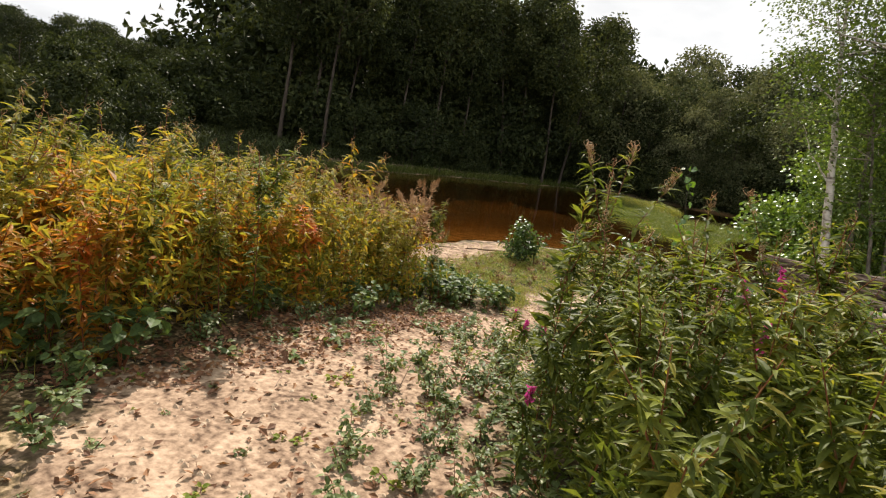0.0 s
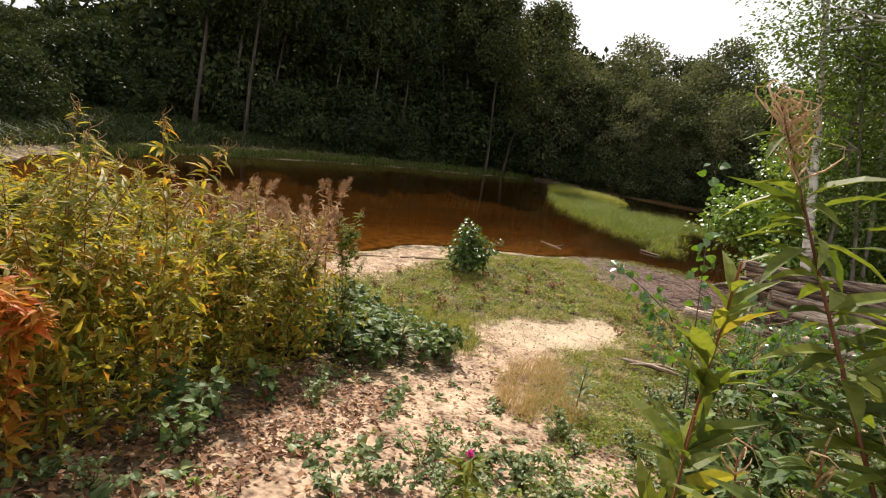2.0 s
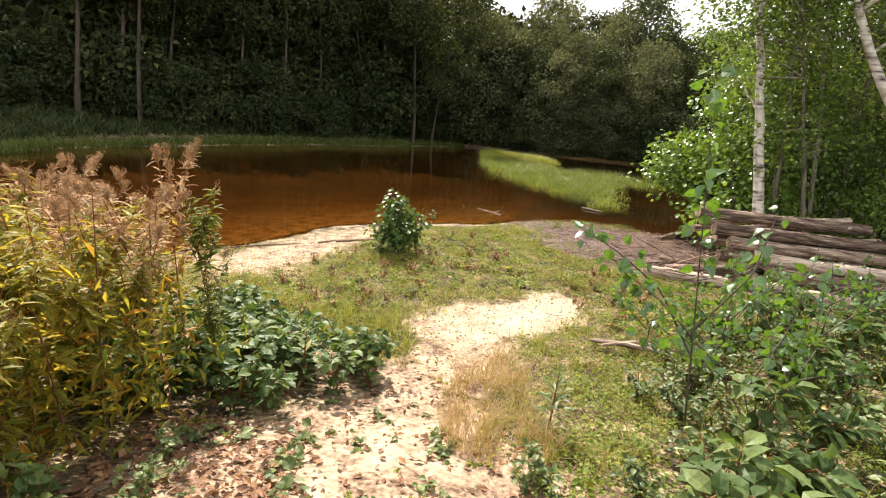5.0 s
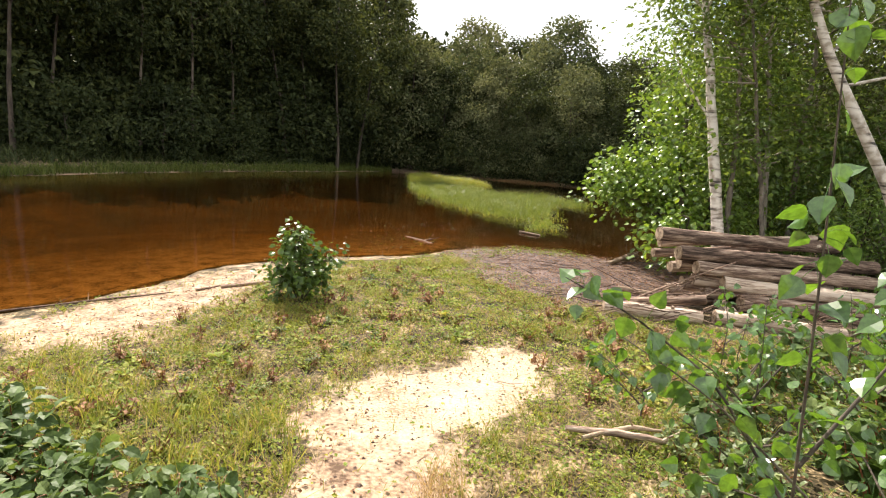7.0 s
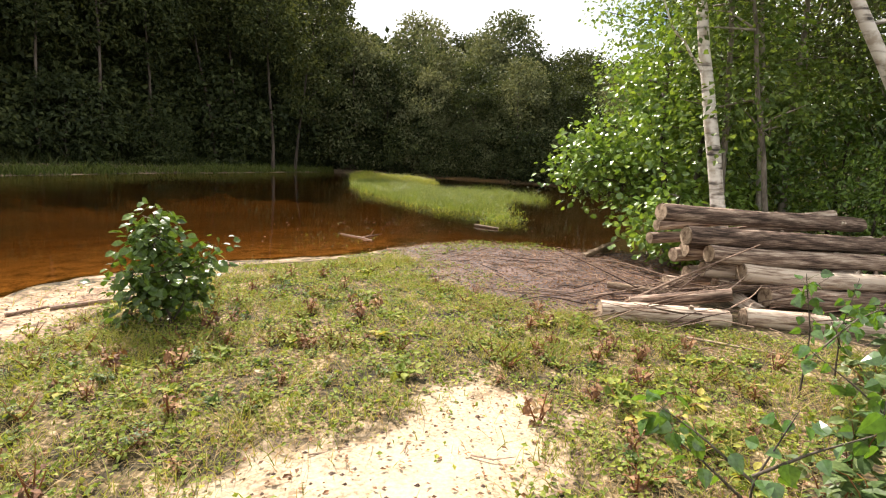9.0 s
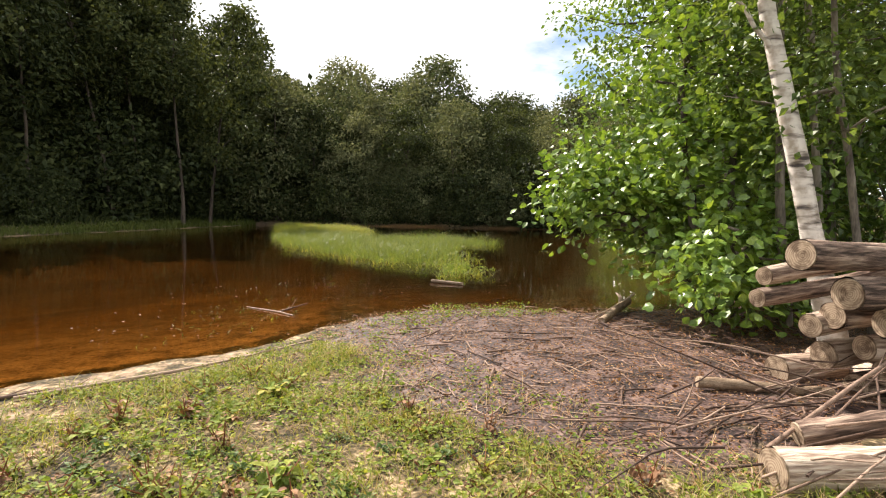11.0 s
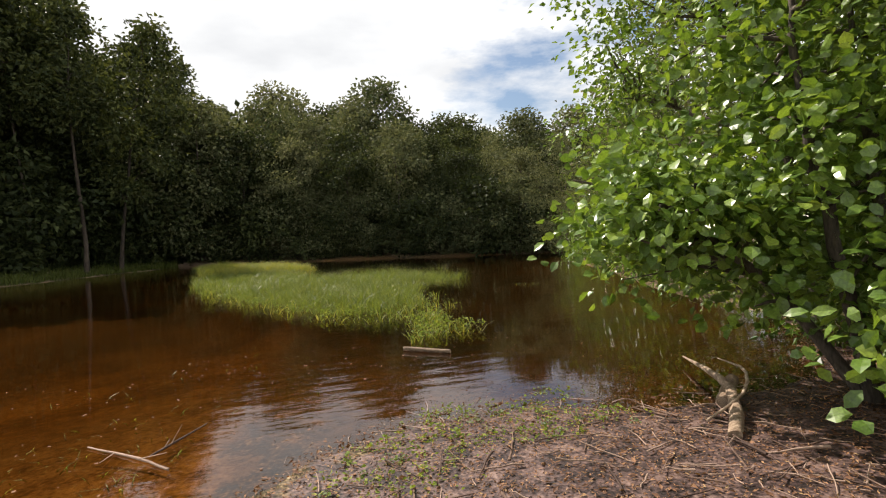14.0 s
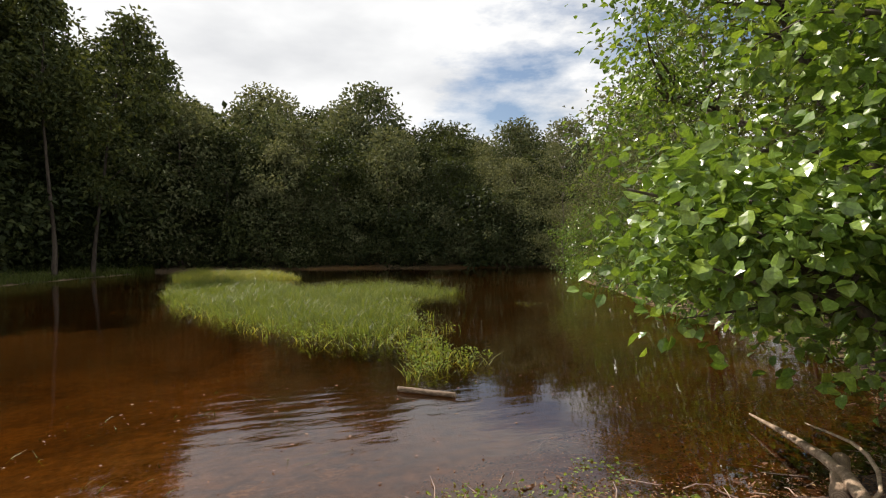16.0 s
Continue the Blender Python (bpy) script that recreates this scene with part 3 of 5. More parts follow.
for x, y in ((-18.5, 29.5), (-16, 33.5), (-13.4, 38), (-11.5, 43.5), (-8.6, 48), (-6, 51.5), (-2, 51), (1.5, 50), (4.5, 48.6), (8, 48), (11, 46), (14.5, 44), (19, 42.5), (22, 39.5), (-21, 29), (-16, 39)):
    spots.append((x, y, 1.0))
plant_row(shrubs, spots, 0.7, 1.15, "bank shrubs")
plant_row(willows, [(14.9, 43.6, 1.0), (13.0, 44.6, 0.9), (16.8, 42.6, 1.0), (5.6, 48.8, 1.15), (7.6, 48.2, 0.9), (10.4, 47.2, 0.85), (19.4, 40.6, 0.8)], 0.9, 1.1, "bank willows")
spots = []
for q in range(22):
    t = q / 21
    spots.append((-24 + 19 * t + r.uniform(-1, 1), 30 + 25 * t + r.uniform(-1, 1), 1.4))
    spots.append((-30 + 25 * t + r.uniform(-1, 1), 33 + 29 * t + r.uniform(-1, 1), 2.1))
    spots.append((-38 + 34 * t + r.uniform(-1, 1), 38 + 32 * t + r.uniform(-1, 1), 2.9))
for q in range(9):
    spots.append((-75 + 5 * q + r.uniform(-2, 2), 18 + 3.2 * q + r.uniform(-3, 3), 1.1))
for q in range(20):
    spots.append((r.uniform(-38, -20.5), r.uniform(8, 27), r.uniform(0.6, 1.1)))
plant_row(shrubs[1:], spots, 0.8, 1.15, "bank shrubs")

# ---------- more materials ----------
FW_GREEN = foliage("willowherb_green_leaf", [(0.0, (0.045, 0.072, 0.014)), (0.45, (0.115, 0.145, 0.026)), (0.8, (0.22, 0.25, 0.042)), (0.95, (0.34, 0.26, 0.045)), (1.0, (0.42, 0.11, 0.035))], 0.48, 0.5, 0.25)
FW_YELLOW = foliage("willowherb_yellowing_leaf", [(0.0, (0.11, 0.13, 0.024)), (0.45, (0.25, 0.24, 0.04)), (0.8, (0.40, 0.32, 0.055)), (1.0, (0.46, 0.19, 0.03))], 0.56, 0.5, 0.3)
FW_RED = foliage("willowherb_red_leaf", [(0.0, (0.17, 0.14, 0.02)), (0.4, (0.40, 0.22, 0.03)), (0.75, (0.50, 0.19, 0.03)), (1.0, (0.50, 0.09, 0.03))], 0.5, 0.5, 0.3)
FW_STEM = surface("willowherb_stem", [(0.3, (0.11, 0.035, 0.014)), (0.6, (0.22, 0.08, 0.03)), (0.75, (0.20, 0.14, 0.04))], (30, 30, 6), 0.6, 0.2)
FLUFF = foliage("seed_fluff", [(0.0, (0.34, 0.21, 0.10)), (0.5, (0.54, 0.37, 0.21)), (1.0, (0.68, 0.52, 0.36))], 0.35, 0.8, 0.1, (1.1, 1.0, 0.8))
PINK = foliage("pink_petal", [(0.0, (0.50, 0.05, 0.22)), (1.0, (0.70, 0.12, 0.38))], 0.4, 0.6, 0.2, (1.1, 0.8, 1.0))
NETTLE = foliage("nettle_leaf", [(0.0, (0.045, 0.08, 0.024)), (0.6, (0.095, 0.145, 0.044)), (1.0, (0.21, 0.26, 0.09))], 0.35, 0.5, 0.2)
BRAMBLE = foliage("bramble_leaf", [(0.0, (0.06, 0.095, 0.03)), (0.55, (0.13, 0.175, 0.06)), (0.92, (0.27, 0.31, 0.13)), (1.0, (0.50, 0.32, 0.05))], 0.33, 0.48, 0.35)
CLOVER = foliage("ground_cover_leaf", [(0.0, (0.09, 0.13, 0.022)), (0.5, (0.18, 0.24, 0.045)), (0.8, (0.32, 0.34, 0.07)), (1.0, (0.50, 0.36, 0.09))], 0.4, 0.6, 0.15)
GRASS = foliage("grass_blade", [(0.0, (0.09, 0.13, 0.02)), (0.5, (0.20, 0.235, 0.045)), (0.8, (0.34, 0.31, 0.09)), (1.0, (0.46, 0.35, 0.17))], 0.4, 0.65, 0.15)
STRAW = foliage("straw_blade", [(0.0, (0.26, 0.17, 0.08)), (0.5, (0.42, 0.30, 0.16)), (1.0, (0.52, 0.41, 0.25))], 0.3, 0.7, 0.2)
DEAD = foliage("fallen_leaf", [(0.0, (0.07, 0.035, 0.02)), (0.4, (0.17, 0.085, 0.045)), (0.75, (0.30, 0.16, 0.08)), (0.93, (0.40, 0.27, 0.13)), (1.0, (0.55, 0.36, 0.05))], 0.15, 0.7, 0.25)
ASPEN = foliage("aspen_leaf", [(0.0, (0.05, 0.11, 0.035)), (0.6, (0.10, 0.19, 0.045)), (0.9, (0.17, 0.27, 0.05)), (1.0, (0.40, 0.34, 0.05))], 0.42, 0.24, 1.0, (1.5, 1.4, 0.3))
TWIG = surface("weathered_twig", [(0.25, (0.05, 0.03, 0.022)), (0.5, (0.14, 0.088, 0.062)), (0.75, (0.32, 0.225, 0.165))], (25, 25, 25), 0.85, 0.4, spread=0.6)
DRIFT = surface("bleached_wood", [(0.3, (0.09, 0.06, 0.036)), (0.5, (0.22, 0.155, 0.10)), (0.7, (0.40, 0.31, 0.215))], (12, 30, 30), 0.8, 0.5)
LOG_BARK = surface("log_bark", [(0.32, (0.035, 0.022, 0.015)), (0.43, (0.14, 0.092, 0.068)), (0.53, (0.32, 0.235, 0.175)), (0.62, (0.54, 0.44, 0.345))], (2.2, 24, 24), 0.9, 1.0, fine=3.0, spread=0.22)


def birch_bark():
    """White bark with dark level bands and grey blotches."""
    m, n, l = nodes_of("birch_bark")
    out, bs, co, mp = n.new("ShaderNodeOutputMaterial"), n.new("ShaderNodeBsdfPrincipled"), n.new("ShaderNodeTexCoord"), n.new("ShaderNodeMapping")
    mp.inputs["Scale"].default_value = (2.2, 2.2, 11)
    a, b = n.new("ShaderNodeTexNoise"), n.new("ShaderNodeTexNoise")
    a.inputs["Scale"].default_value, a.inputs["Detail"].default_value = 1.3, 5
    b.inputs["Scale"].default_value, b.inputs["Detail"].default_value = 9, 5
    l.new(co.outputs["Object"], mp.inputs["Vector"])
    l.new(mp.outputs["Vector"], a.inputs["Vector"])
    l.new(co.outputs["Object"], b.inputs["Vector"])
    band = ramp_node(n, [(0.33, (0.05, 0.04, 0.035)), (0.40, (0.30, 0.26, 0.22)), (0.47, (0.58, 0.53, 0.47)), (0.8, (0.70, 0.65, 0.58))])
    blot = ramp_node(n, [(0.35, (0.55, 0.50, 0.44)), (0.55, (1, 1, 1))])
    l.new(a.outputs["Fac"], band.inputs["Fac"])
    l.new(b.outputs["Fac"], blot.inputs["Fac"])
    mul = n.new("ShaderNodeMix")
    mul.data_type, mul.blend_type = "RGBA", "MULTIPLY"
    mul.inputs["Factor"].default_value = 1
    l.new(band.outputs["Color"], mul.inputs["A"])
    l.new(blot.outputs["Color"], mul.inputs["B"])
    l.new(mul.outputs["Result"], bs.inputs["Base Color"])
    bs.inputs["Roughness"].default_value = 0.7
    bp = n.new("ShaderNodeBump")
    bp.inputs["Strength"].default_value, bp.inputs["Distance"].default_value = 0.5, 0.01
    l.new(a.outputs["Fac"], bp.inputs["Height"])
    l.new(bp.outputs["Normal"], bs.inputs["Normal"])
    l.new(bs.outputs[0], out.inputs["Surface"])
    return m


def cut_wood():
    """Sawn log end: growth rings round the log's axis, pale and a little weathered."""
    m, n, l = nodes_of("sawn_end")
    out, bs, co, wv = n.new("ShaderNodeOutputMaterial"), n.new("ShaderNodeBsdfPrincipled"), n.new("ShaderNodeTexCoord"), n.new("ShaderNodeTexWave")
    wv.wave_type, wv.rings_direction = "RINGS", "X"
    wv.inputs["Scale"].default_value, wv.inputs["Distortion"].default_value, wv.inputs["Detail"].default_value = 22, 5.0, 4
    l.new(co.outputs["Object"], wv.inputs["Vector"])
    r_ = ramp_node(n, [(0.0, (0.27, 0.185, 0.12)), (0.6, (0.35, 0.26, 0.175)), (1.0, (0.41, 0.32, 0.22))])
    l.new(wv.outputs["Color"], r_.inputs["Fac"])
    st = n.new("ShaderNodeTexNoise")
    st.inputs["Scale"].default_value, st.inputs["Detail"].default_value = 16, 6
    l.new(co.outputs["Object"], st.inputs["Vector"])
    stain = ramp_node(n, [(0.36, (0.35, 0.3, 0.26)), (0.55, (1, 1, 1))])
    l.new(st.outputs["Fac"], stain.inputs["Fac"])
    ml = n.new("ShaderNodeMix")
    ml.data_type, ml.blend_type = "RGBA", "MULTIPLY"
    ml.inputs["Factor"].default_value = 1
    l.new(r_.outputs["Color"], ml.inputs["A"])
    l.new(stain.outputs["Color"], ml.inputs["B"])
    l.new(ml.outputs["Result"], bs.inputs["Base Color"])
    bs.inputs["Roughness"].default_value = 0.85
    l.new(bs.outputs[0], out.inputs["Surface"])
    return m


BIRCH_BARK, CUT = birch_bark(), cut_wood()


# ---------- trees of the near right bank ----------
def limb_tree(name, label, r, stems, foliage_spots, leaf, width, per, spread, leaf_mat, bark, category="tree", simple=True, thick=None, gloss_up=0.5, limbs=24):
    """A tree or bush: stems are (points, radii); foliage_spots are clump centres that hang on limbs from the nearest stem."""
    tree = thing(name, label, category)
    origin = np.array(stems[0][0][0], float)
    tree.matrix_basis = Matrix.Translation(origin)
    samples = []
    for q, (pts, radii) in enumerate(stems):
        g = Geo()
        pts = np.array(pts, float) - origin
        t = np.linspace(0, 1, 14)
        fine = np.stack([np.interp(t, np.linspace(0, 1, len(pts)), pts[:, k]) for k in range(3)], -1)
        fine[1:-1] += r.normal(0, 0.012, (12, 3))
        tube(g, fine, np.interp(t, np.linspace(0, 1, len(radii)), radii), 10, rough=0.04, r=r)
        part("trunk", g, bark, tree, smooth=True)
        samples.append(fine)
    samples = np.concatenate(samples)
    spots = np.asarray(foliage_spots, float) - origin
    for c in spots[r.choice(len(spots), min(limbs, len(spots)), False)]:
        g = Geo()
        low = samples[samples[:, 2] < c[2] + 0.1]
        low = low if len(low) else samples[:2]
        a = low[np.argmin(np.linalg.norm(low - c, axis=1))]
        tube(g, [a, (a + c) / 2 + r.normal(0, 0.08, 3), c], [thick or 0.03, (thick or 0.03) * 0.6, 0.005], 5, False)
        part("branch", g, bark, tree, smooth=True)
    g = Geo()
    own = np.repeat(np.arange(len(spots)), per)
    off = np.clip(r.normal(size=(len(own), 3)), -1.5, 1.5) * spread * np.array([1, 1, 0.7])
    way = unit(off * np.array([1, 1, 0.4]) / spread + rand_dirs(len(own), r) * 0.8 + np.array([0, 0, -0.35]))
    leaves(g, spots[own] + off, way, rand_dirs(len(own), r, gloss_up * 3), leaf * r.uniform(0.6, 1.25, len(own)), width * r.uniform(0.7, 1.2, len(own)), 0.2, simple, 0.12, 0.9)
    part("crown", g, leaf_mat, tree)
    return tree


def blob(r, n, centre, size, shell=0.55):
    d = rand_dirs(n, r)
    return np.asarray(centre) + d * np.asarray(size) * r.uniform(shell, 1.0, n)[:, None]


r = np.random.default_rng(21)
# leaning white birch behind the log pile
spots = np.concatenate([blob(r, 62, (4.9, 13.6, 7.6), (1.7, 1.7, 1.5), 0.3), blob(r, 12, (4.5, 13.2, 5.6), (0.7, 0.8, 0.6), 0.3), blob(r, 26, (6.4, 13.6, 6.0), (1.5, 1.5, 1.6), 0.3)])
limb_tree("birch_tree", "white-barked birch leaning over a stack of logs", r, [([(5.82, 12.37, 0.0), (5.66, 12.56, 1.2), (5.5, 12.77, 2.4), (5.32, 12.99, 3.7), (5.14, 13.22, 5.0), (4.7, 13.85, 8.6)], [0.13, 0.1, 0.088, 0.075, 0.05, 0.015]),
                                   ([(5.43, 12.86, 2.9), (5.2, 12.9, 3.2), (4.9, 12.95, 3.6), (4.6, 13.0, 4.2)], [0.026, 0.02, 0.014, 0.005])],
          spots, 0.085, 0.06, 55, 0.36, LEAF_BIRCH, BIRCH_BARK, thick=0.03)
spots = np.concatenate([blob(r, 60, (5.6, 12.4, 7.0), (2.2, 2.2, 1.9), 0.3), blob(r, 40, (7.6, 12.6, 5.6), (1.8, 1.6, 1.8), 0.3)])
limb_tree("birch_tree", "pale birch leaning steeply beside cut logs", r, [([(8.85, 11.9, 0.0), (8.3, 11.9, 1.3), (7.7, 11.9, 2.2), (7.0, 11.9, 3.3), (6.4, 11.95, 4.2), (5.5, 12.1, 6.8), (5.2, 12.2, 8.0)], [0.11, 0.088, 0.08, 0.074, 0.066, 0.04, 0.015])],
          spots, 0.085, 0.06, 55, 0.36, LEAF_BIRCH, BIRCH_BARK, thick=0.03)
for x, y, dx, h, w in ((6.5, 13.6, -0.7, 7.5, 0.06), (7.4, 13.9, -1.2, 8.0, 0.055), (8.2, 14.6, -0.3, 8.5, 0.07), (6.9, 12.9, -1.5, 6.5, 0.045), (9.4, 13.6, -0.8, 8.0, 0.07), (9.9, 12.4, 0.4, 8.5, 0.08), (7.9, 16.2, -0.6, 7.5, 0.06)):
    z0 = ground_z(x, y) - 0.1
    spots = np.concatenate([blob(r, 45, (x + dx, y, h * 0.75), (1.5, 1.5, h * 0.25), 0.2), blob(r, 16, (x + dx * 0.5, y, h * 0.4), (1.1, 1.1, 0.9), 0.2)])
    limb_tree("young_tree", "slim grey-stemmed young tree in the thicket", r, [([(x, y, z0), (x + dx * 0.25, y + 0.1, h * 0.3), (x + dx * 0.6, y, h * 0.6), (x + dx, y, h)], [w, w * 0.8, w * 0.55, 0.01])], spots, 0.10, 0.072, 46, 0.34, LEAF_BIRCH, PALE_BARK, thick=0.02)

# the large alder bush that hangs over the water's edge
spots = np.concatenate([
    blob(r, 70, (5.95, 14.5, 1.8), (1.3, 1.1, 1.35), 0.45), blob(r, 62, (5.1, 15.5, 1.75), (1.15, 0.9, 0.75), 0.4), blob(r, 45, (5.7, 15.7, 1.5), (1.4, 1.0, 0.75), 0.3),
    blob(r, 56, (6.2, 15.0, 3.4), (1.3, 1.3, 1.1), 0.4), blob(r, 34, (5.7, 13.4, 0.75), (1.0, 0.5, 0.65), 0.3), blob(r, 26, (6.6, 14.0, 0.9), (1.0, 0.8, 0.8), 0.3), blob(r, 60, (6.9, 15.1, 3.0), (1.5, 1.5, 1.8), 0.4)])
limb_tree("alder_bush", "large glossy green alder bush overhanging the pond edge", r,
          [([(6.0, 14.3, -0.05), (5.8, 14.5, 1.4), (5.8, 14.8, 3.0), (6.0, 15.0, 4.2)], [0.07, 0.055, 0.035, 0.01]), ([(6.1, 14.4, -0.05), (5.7, 14.9, 0.9), (5.0, 15.4, 1.7), (4.2, 15.8, 2.0)], [0.06, 0.045, 0.03, 0.008]),
           ([(6.2, 14.2, -0.05), (6.4, 14.5, 1.6), (6.8, 15.0, 3.2), (7.0, 15.2, 4.6)], [0.065, 0.05, 0.03, 0.01]), ([(6.0, 14.2, -0.05), (5.7, 13.7, 0.6), (5.5, 13.3, 1.2)], [0.04, 0.03, 0.01])],
          spots, 0.125, 0.092, 26, 0.22, LEAF_ALDER, BARK, "bush", False, 0.025, 0.35, 60)
spots = np.concatenate([blob(r, 80, (6.9, 17.6, 5.0), (1.5, 1.6, 1.7), 0.3), blob(r, 50, (8.0, 16.4, 5.6), (1.7, 1.5, 2.0), 0.3), blob(r, 44, (7.4, 18.6, 3.4), (1.5, 1.2, 1.2), 0.3)])
limb_tree("alder_tree", "leafy alder tree leaning out over the water", r, [([(8.6, 16.6, -0.05), (8.2, 16.7, 2.2), (7.5, 17.1, 4.2), (6.9, 17.6, 6.4)], [0.1, 0.085, 0.06, 0.015]), ([(8.15, 16.72, 2.4), (7.8, 17.5, 3.0), (7.2, 18.6, 3.6)], [0.055, 0.04, 0.01])],
          spots, 0.11, 0.084, 34, 0.28, LEAF_ALDER, BARK, "tree", True, 0.03, 0.5, 50)

r = np.random.default_rng(31)
bank_trees = [make_tree("tree", "light airy tree on the pond bank", r, 9.5, 2.3, 0.9, 150, 34, 0.15, LEAF_BIRCH if q % 2 else LEAF_WILLOW, PALE_BARK, 0.09, 12, (r.normal(0, 0.04), 0), 0.3, 0.42) for q in range(3)]
spots = [(9.3, 16.6, 0.7), (10.6, 18.2, 0.85), (11.2, 21.8, 0.85), (12.9, 24.6, 0.9), (13.6, 27.5, 0.75), (14.6, 29.6, 0.8), (16.4, 33.0, 0.85), (15.4, 26.5, 1.05), (18.0, 30.5, 1.0), (13.4, 20.5, 1.1), (12.0, 16.0, 1.1), (11.4, 13.8, 1.0),
         (14.5, 17.5, 1.2), (17, 22, 1.2), (20.5, 34.5, 1.0), (22.5, 38, 1.0), (12.6, 11.0, 1.0), (15.5, 13.5, 1.1), (16.9, 37.4, 0.98), (24, 34, 1.1), (21, 27, 1.2), (10.2, 15.2, 0.8)]
plant_row(bank_trees, spots, 0.93, 1.07, "right bank trees")
bank_shrubs = [make_tree("shrub", "leafy shrub at the water's edge", r, 2.6, 1.3, 0.1, 80, 30, 0.11, LEAF_ALDER if q else LEAF_BIRCH, BARK, 0.04, 8, (0, 0), 0.2, 0.3) for q in range(2)]
spots = [(9.2, 17.9, 0.8), (10.3, 20.8, 0.9), (11.4, 23.3, 0.9), (12.4, 25.9, 0.9), (13.3, 28.3, 0.8), (14.2, 30.8, 0.9), (8.2, 15.6, 0.9), (9.0, 14.4, 1.0), (10.4, 13.0, 1.0), (8.4, 13.0, 0.8), (9.4, 12.2, 0.8), (7.6, 14.9, 1.0), (11.6, 15.2, 1.1), (16.4, 34.4, 1.1), (18.6, 36.2, 1.1), (11, 11.8, 1.0)]
plant_row(bank_shrubs, spots, 0.85, 1.15, "right bank shrubs")


# ---------- the log pile ----------
def log(name, label, a, b, rad, r, bark=None, group="log pile", knots=2):
    """A felled log from a to b with sawn ends."""
    a, b = np.array(a, float), np.array(b, float)
    length = np.linalg.norm(b - a)
    ob = thing(name, label, "log", None, group)
    turn = Vector(b - a).to_track_quat("X", "Z").to_matrix().to_4x4()
    ob.matrix_basis = Matrix.Translation((a + b) / 2) @ turn
    g = Geo()
    t = np.linspace(-length / 2, length / 2, 16)
    bow = r.normal(0, 0.012, 2)
    pts = np.stack([t, bow[0] * np.cos(t * 2), bow[1] * np.sin(t * 2.4)], -1)
    radii = rad * (1.05 - 0.12 * (t / length + 0.5)) * (1 + r.normal(0, 0.025, 16))
    tube(g, pts, radii, 16, False, 0.035, r)
    part("bark", g, bark or LOG_BARK, ob, smooth=True)
    for k, s in ((0, -1), (-1, 1)):
        g = Geo()
        n = 18
        ang = np.arange(n) * 6.2832 / n
        ring = np.stack([np.full(n, t[k] + s * 0.006), pts[k, 1] + np.cos(ang) * radii[k] * 0.93, pts[k, 2] + np.sin(ang) * radii[k] * 0.93], -1)
        rim = ring.copy()
        rim[:, 0] -= s * 0.03
        f = np.stack([np.full(n, 2 * n), np.arange(n), (np.arange(n) + 1) % n], -1)
        side = np.stack([np.arange(n), (np.arange(n) + 1) % n, n + (np.arange(n) + 1) % n, n + np.arange(n)], -1)
        v = np.vstack([ring, rim, ring.mean(0) + (s * 0.002, 0, 0)])
        g.v, g.f, g.count = [v], [f if s > 0 else f[:, ::-1], side if s < 0 else side[:, ::-1]], len(v)
        part("sawn_end", g, CUT, ob, "pale sawn face with rings")
    for _ in range(knots):
        g = Geo()
        x, an = r.uniform(-0.35, 0.35) * length, r.uniform(0, 6.28)
        d = np.array([0.3, np.cos(an), np.sin(an)])
        tube(g, [np.array([x, 0, 0]) + d * rad * 0.8, np.array([x, 0, 0]) + d * rad * 1.25], [rad * 0.28, rad * 0.2], 7, True, 0.1, r)
        part("knot", g, bark or LOG_BARK, ob)
    return ob


r = np.random.default_rng(41)
L = "felled log with rough brown bark in a stack"
for a, b, rad in (((4.12, 11.25, 1.13), (7.3, 11.95, 1.02), 0.10), ((4.40, 11.15, 0.885), (7.7, 11.6, 0.80), 0.105), ((4.66, 11.1, 0.69), (7.75, 11.35, 0.60), 0.10), ((4.50, 11.35, 0.70), (7.4, 11.75, 0.62), 0.09),
                  ((4.42, 11.45, 0.62), (7.6, 12.1, 0.78), 0.085), ((4.72, 11.3, 0.48), (7.5, 11.2, 0.40), 0.085), ((4.25, 11.75, 0.76), (7.0, 12.3, 0.95), 0.07), ((5.05, 11.05, 0.50), (7.9, 10.95, 0.40), 0.10), ((5.3, 10.95, 0.25), (8.0, 10.9, 0.2), 0.12),
                  ((4.9, 11.3, 0.30), (7.7, 11.4, 0.24), 0.09), ((4.7, 11.6, 0.35), (7.2, 11.8, 0.4), 0.1), ((4.6, 11.9, 0.14), (7.6, 12.0, 0.16), 0.12), ((4.9, 11.5, 0.13), (7.6, 11.55, 0.13), 0.1), ((4.35, 11.8, 0.92), (7.1, 12.2, 1.12), 0.07)):
    log("log", L, (a[0] + 0.1, a[1], a[2]), b, rad, r)
log("log", "cross log bearing the log stack", (5.2, 10.7, 0.10), (5.5, 12.3, 0.12), 0.1, r)
log("log", "cross log bearing the log stack", (7.0, 10.6, 0.10), (7.1, 12.4, 0.12), 0.1, r)
log("log", "thick weathered log lying on leaf litter", (3.3, 10.45, 0.175), (4.55, 10.3, 0.17), 0.105, r)
log("log", "weathered log half hidden in brushwood", (4.75, 10.35, 0.16), (6.3, 10.1, 0.16), 0.10, r)
log("log", "crooked grey log on the ground by the pile", (3.75, 10.75, 0.17), (4.65, 10.45, 0.40), 0.07, r)
log("log", "thin pale pole lying on mud", (3.88, 11.75, 0.13), (4.75, 11.45, 0.12), 0.04, r, DRIFT, knots=0)


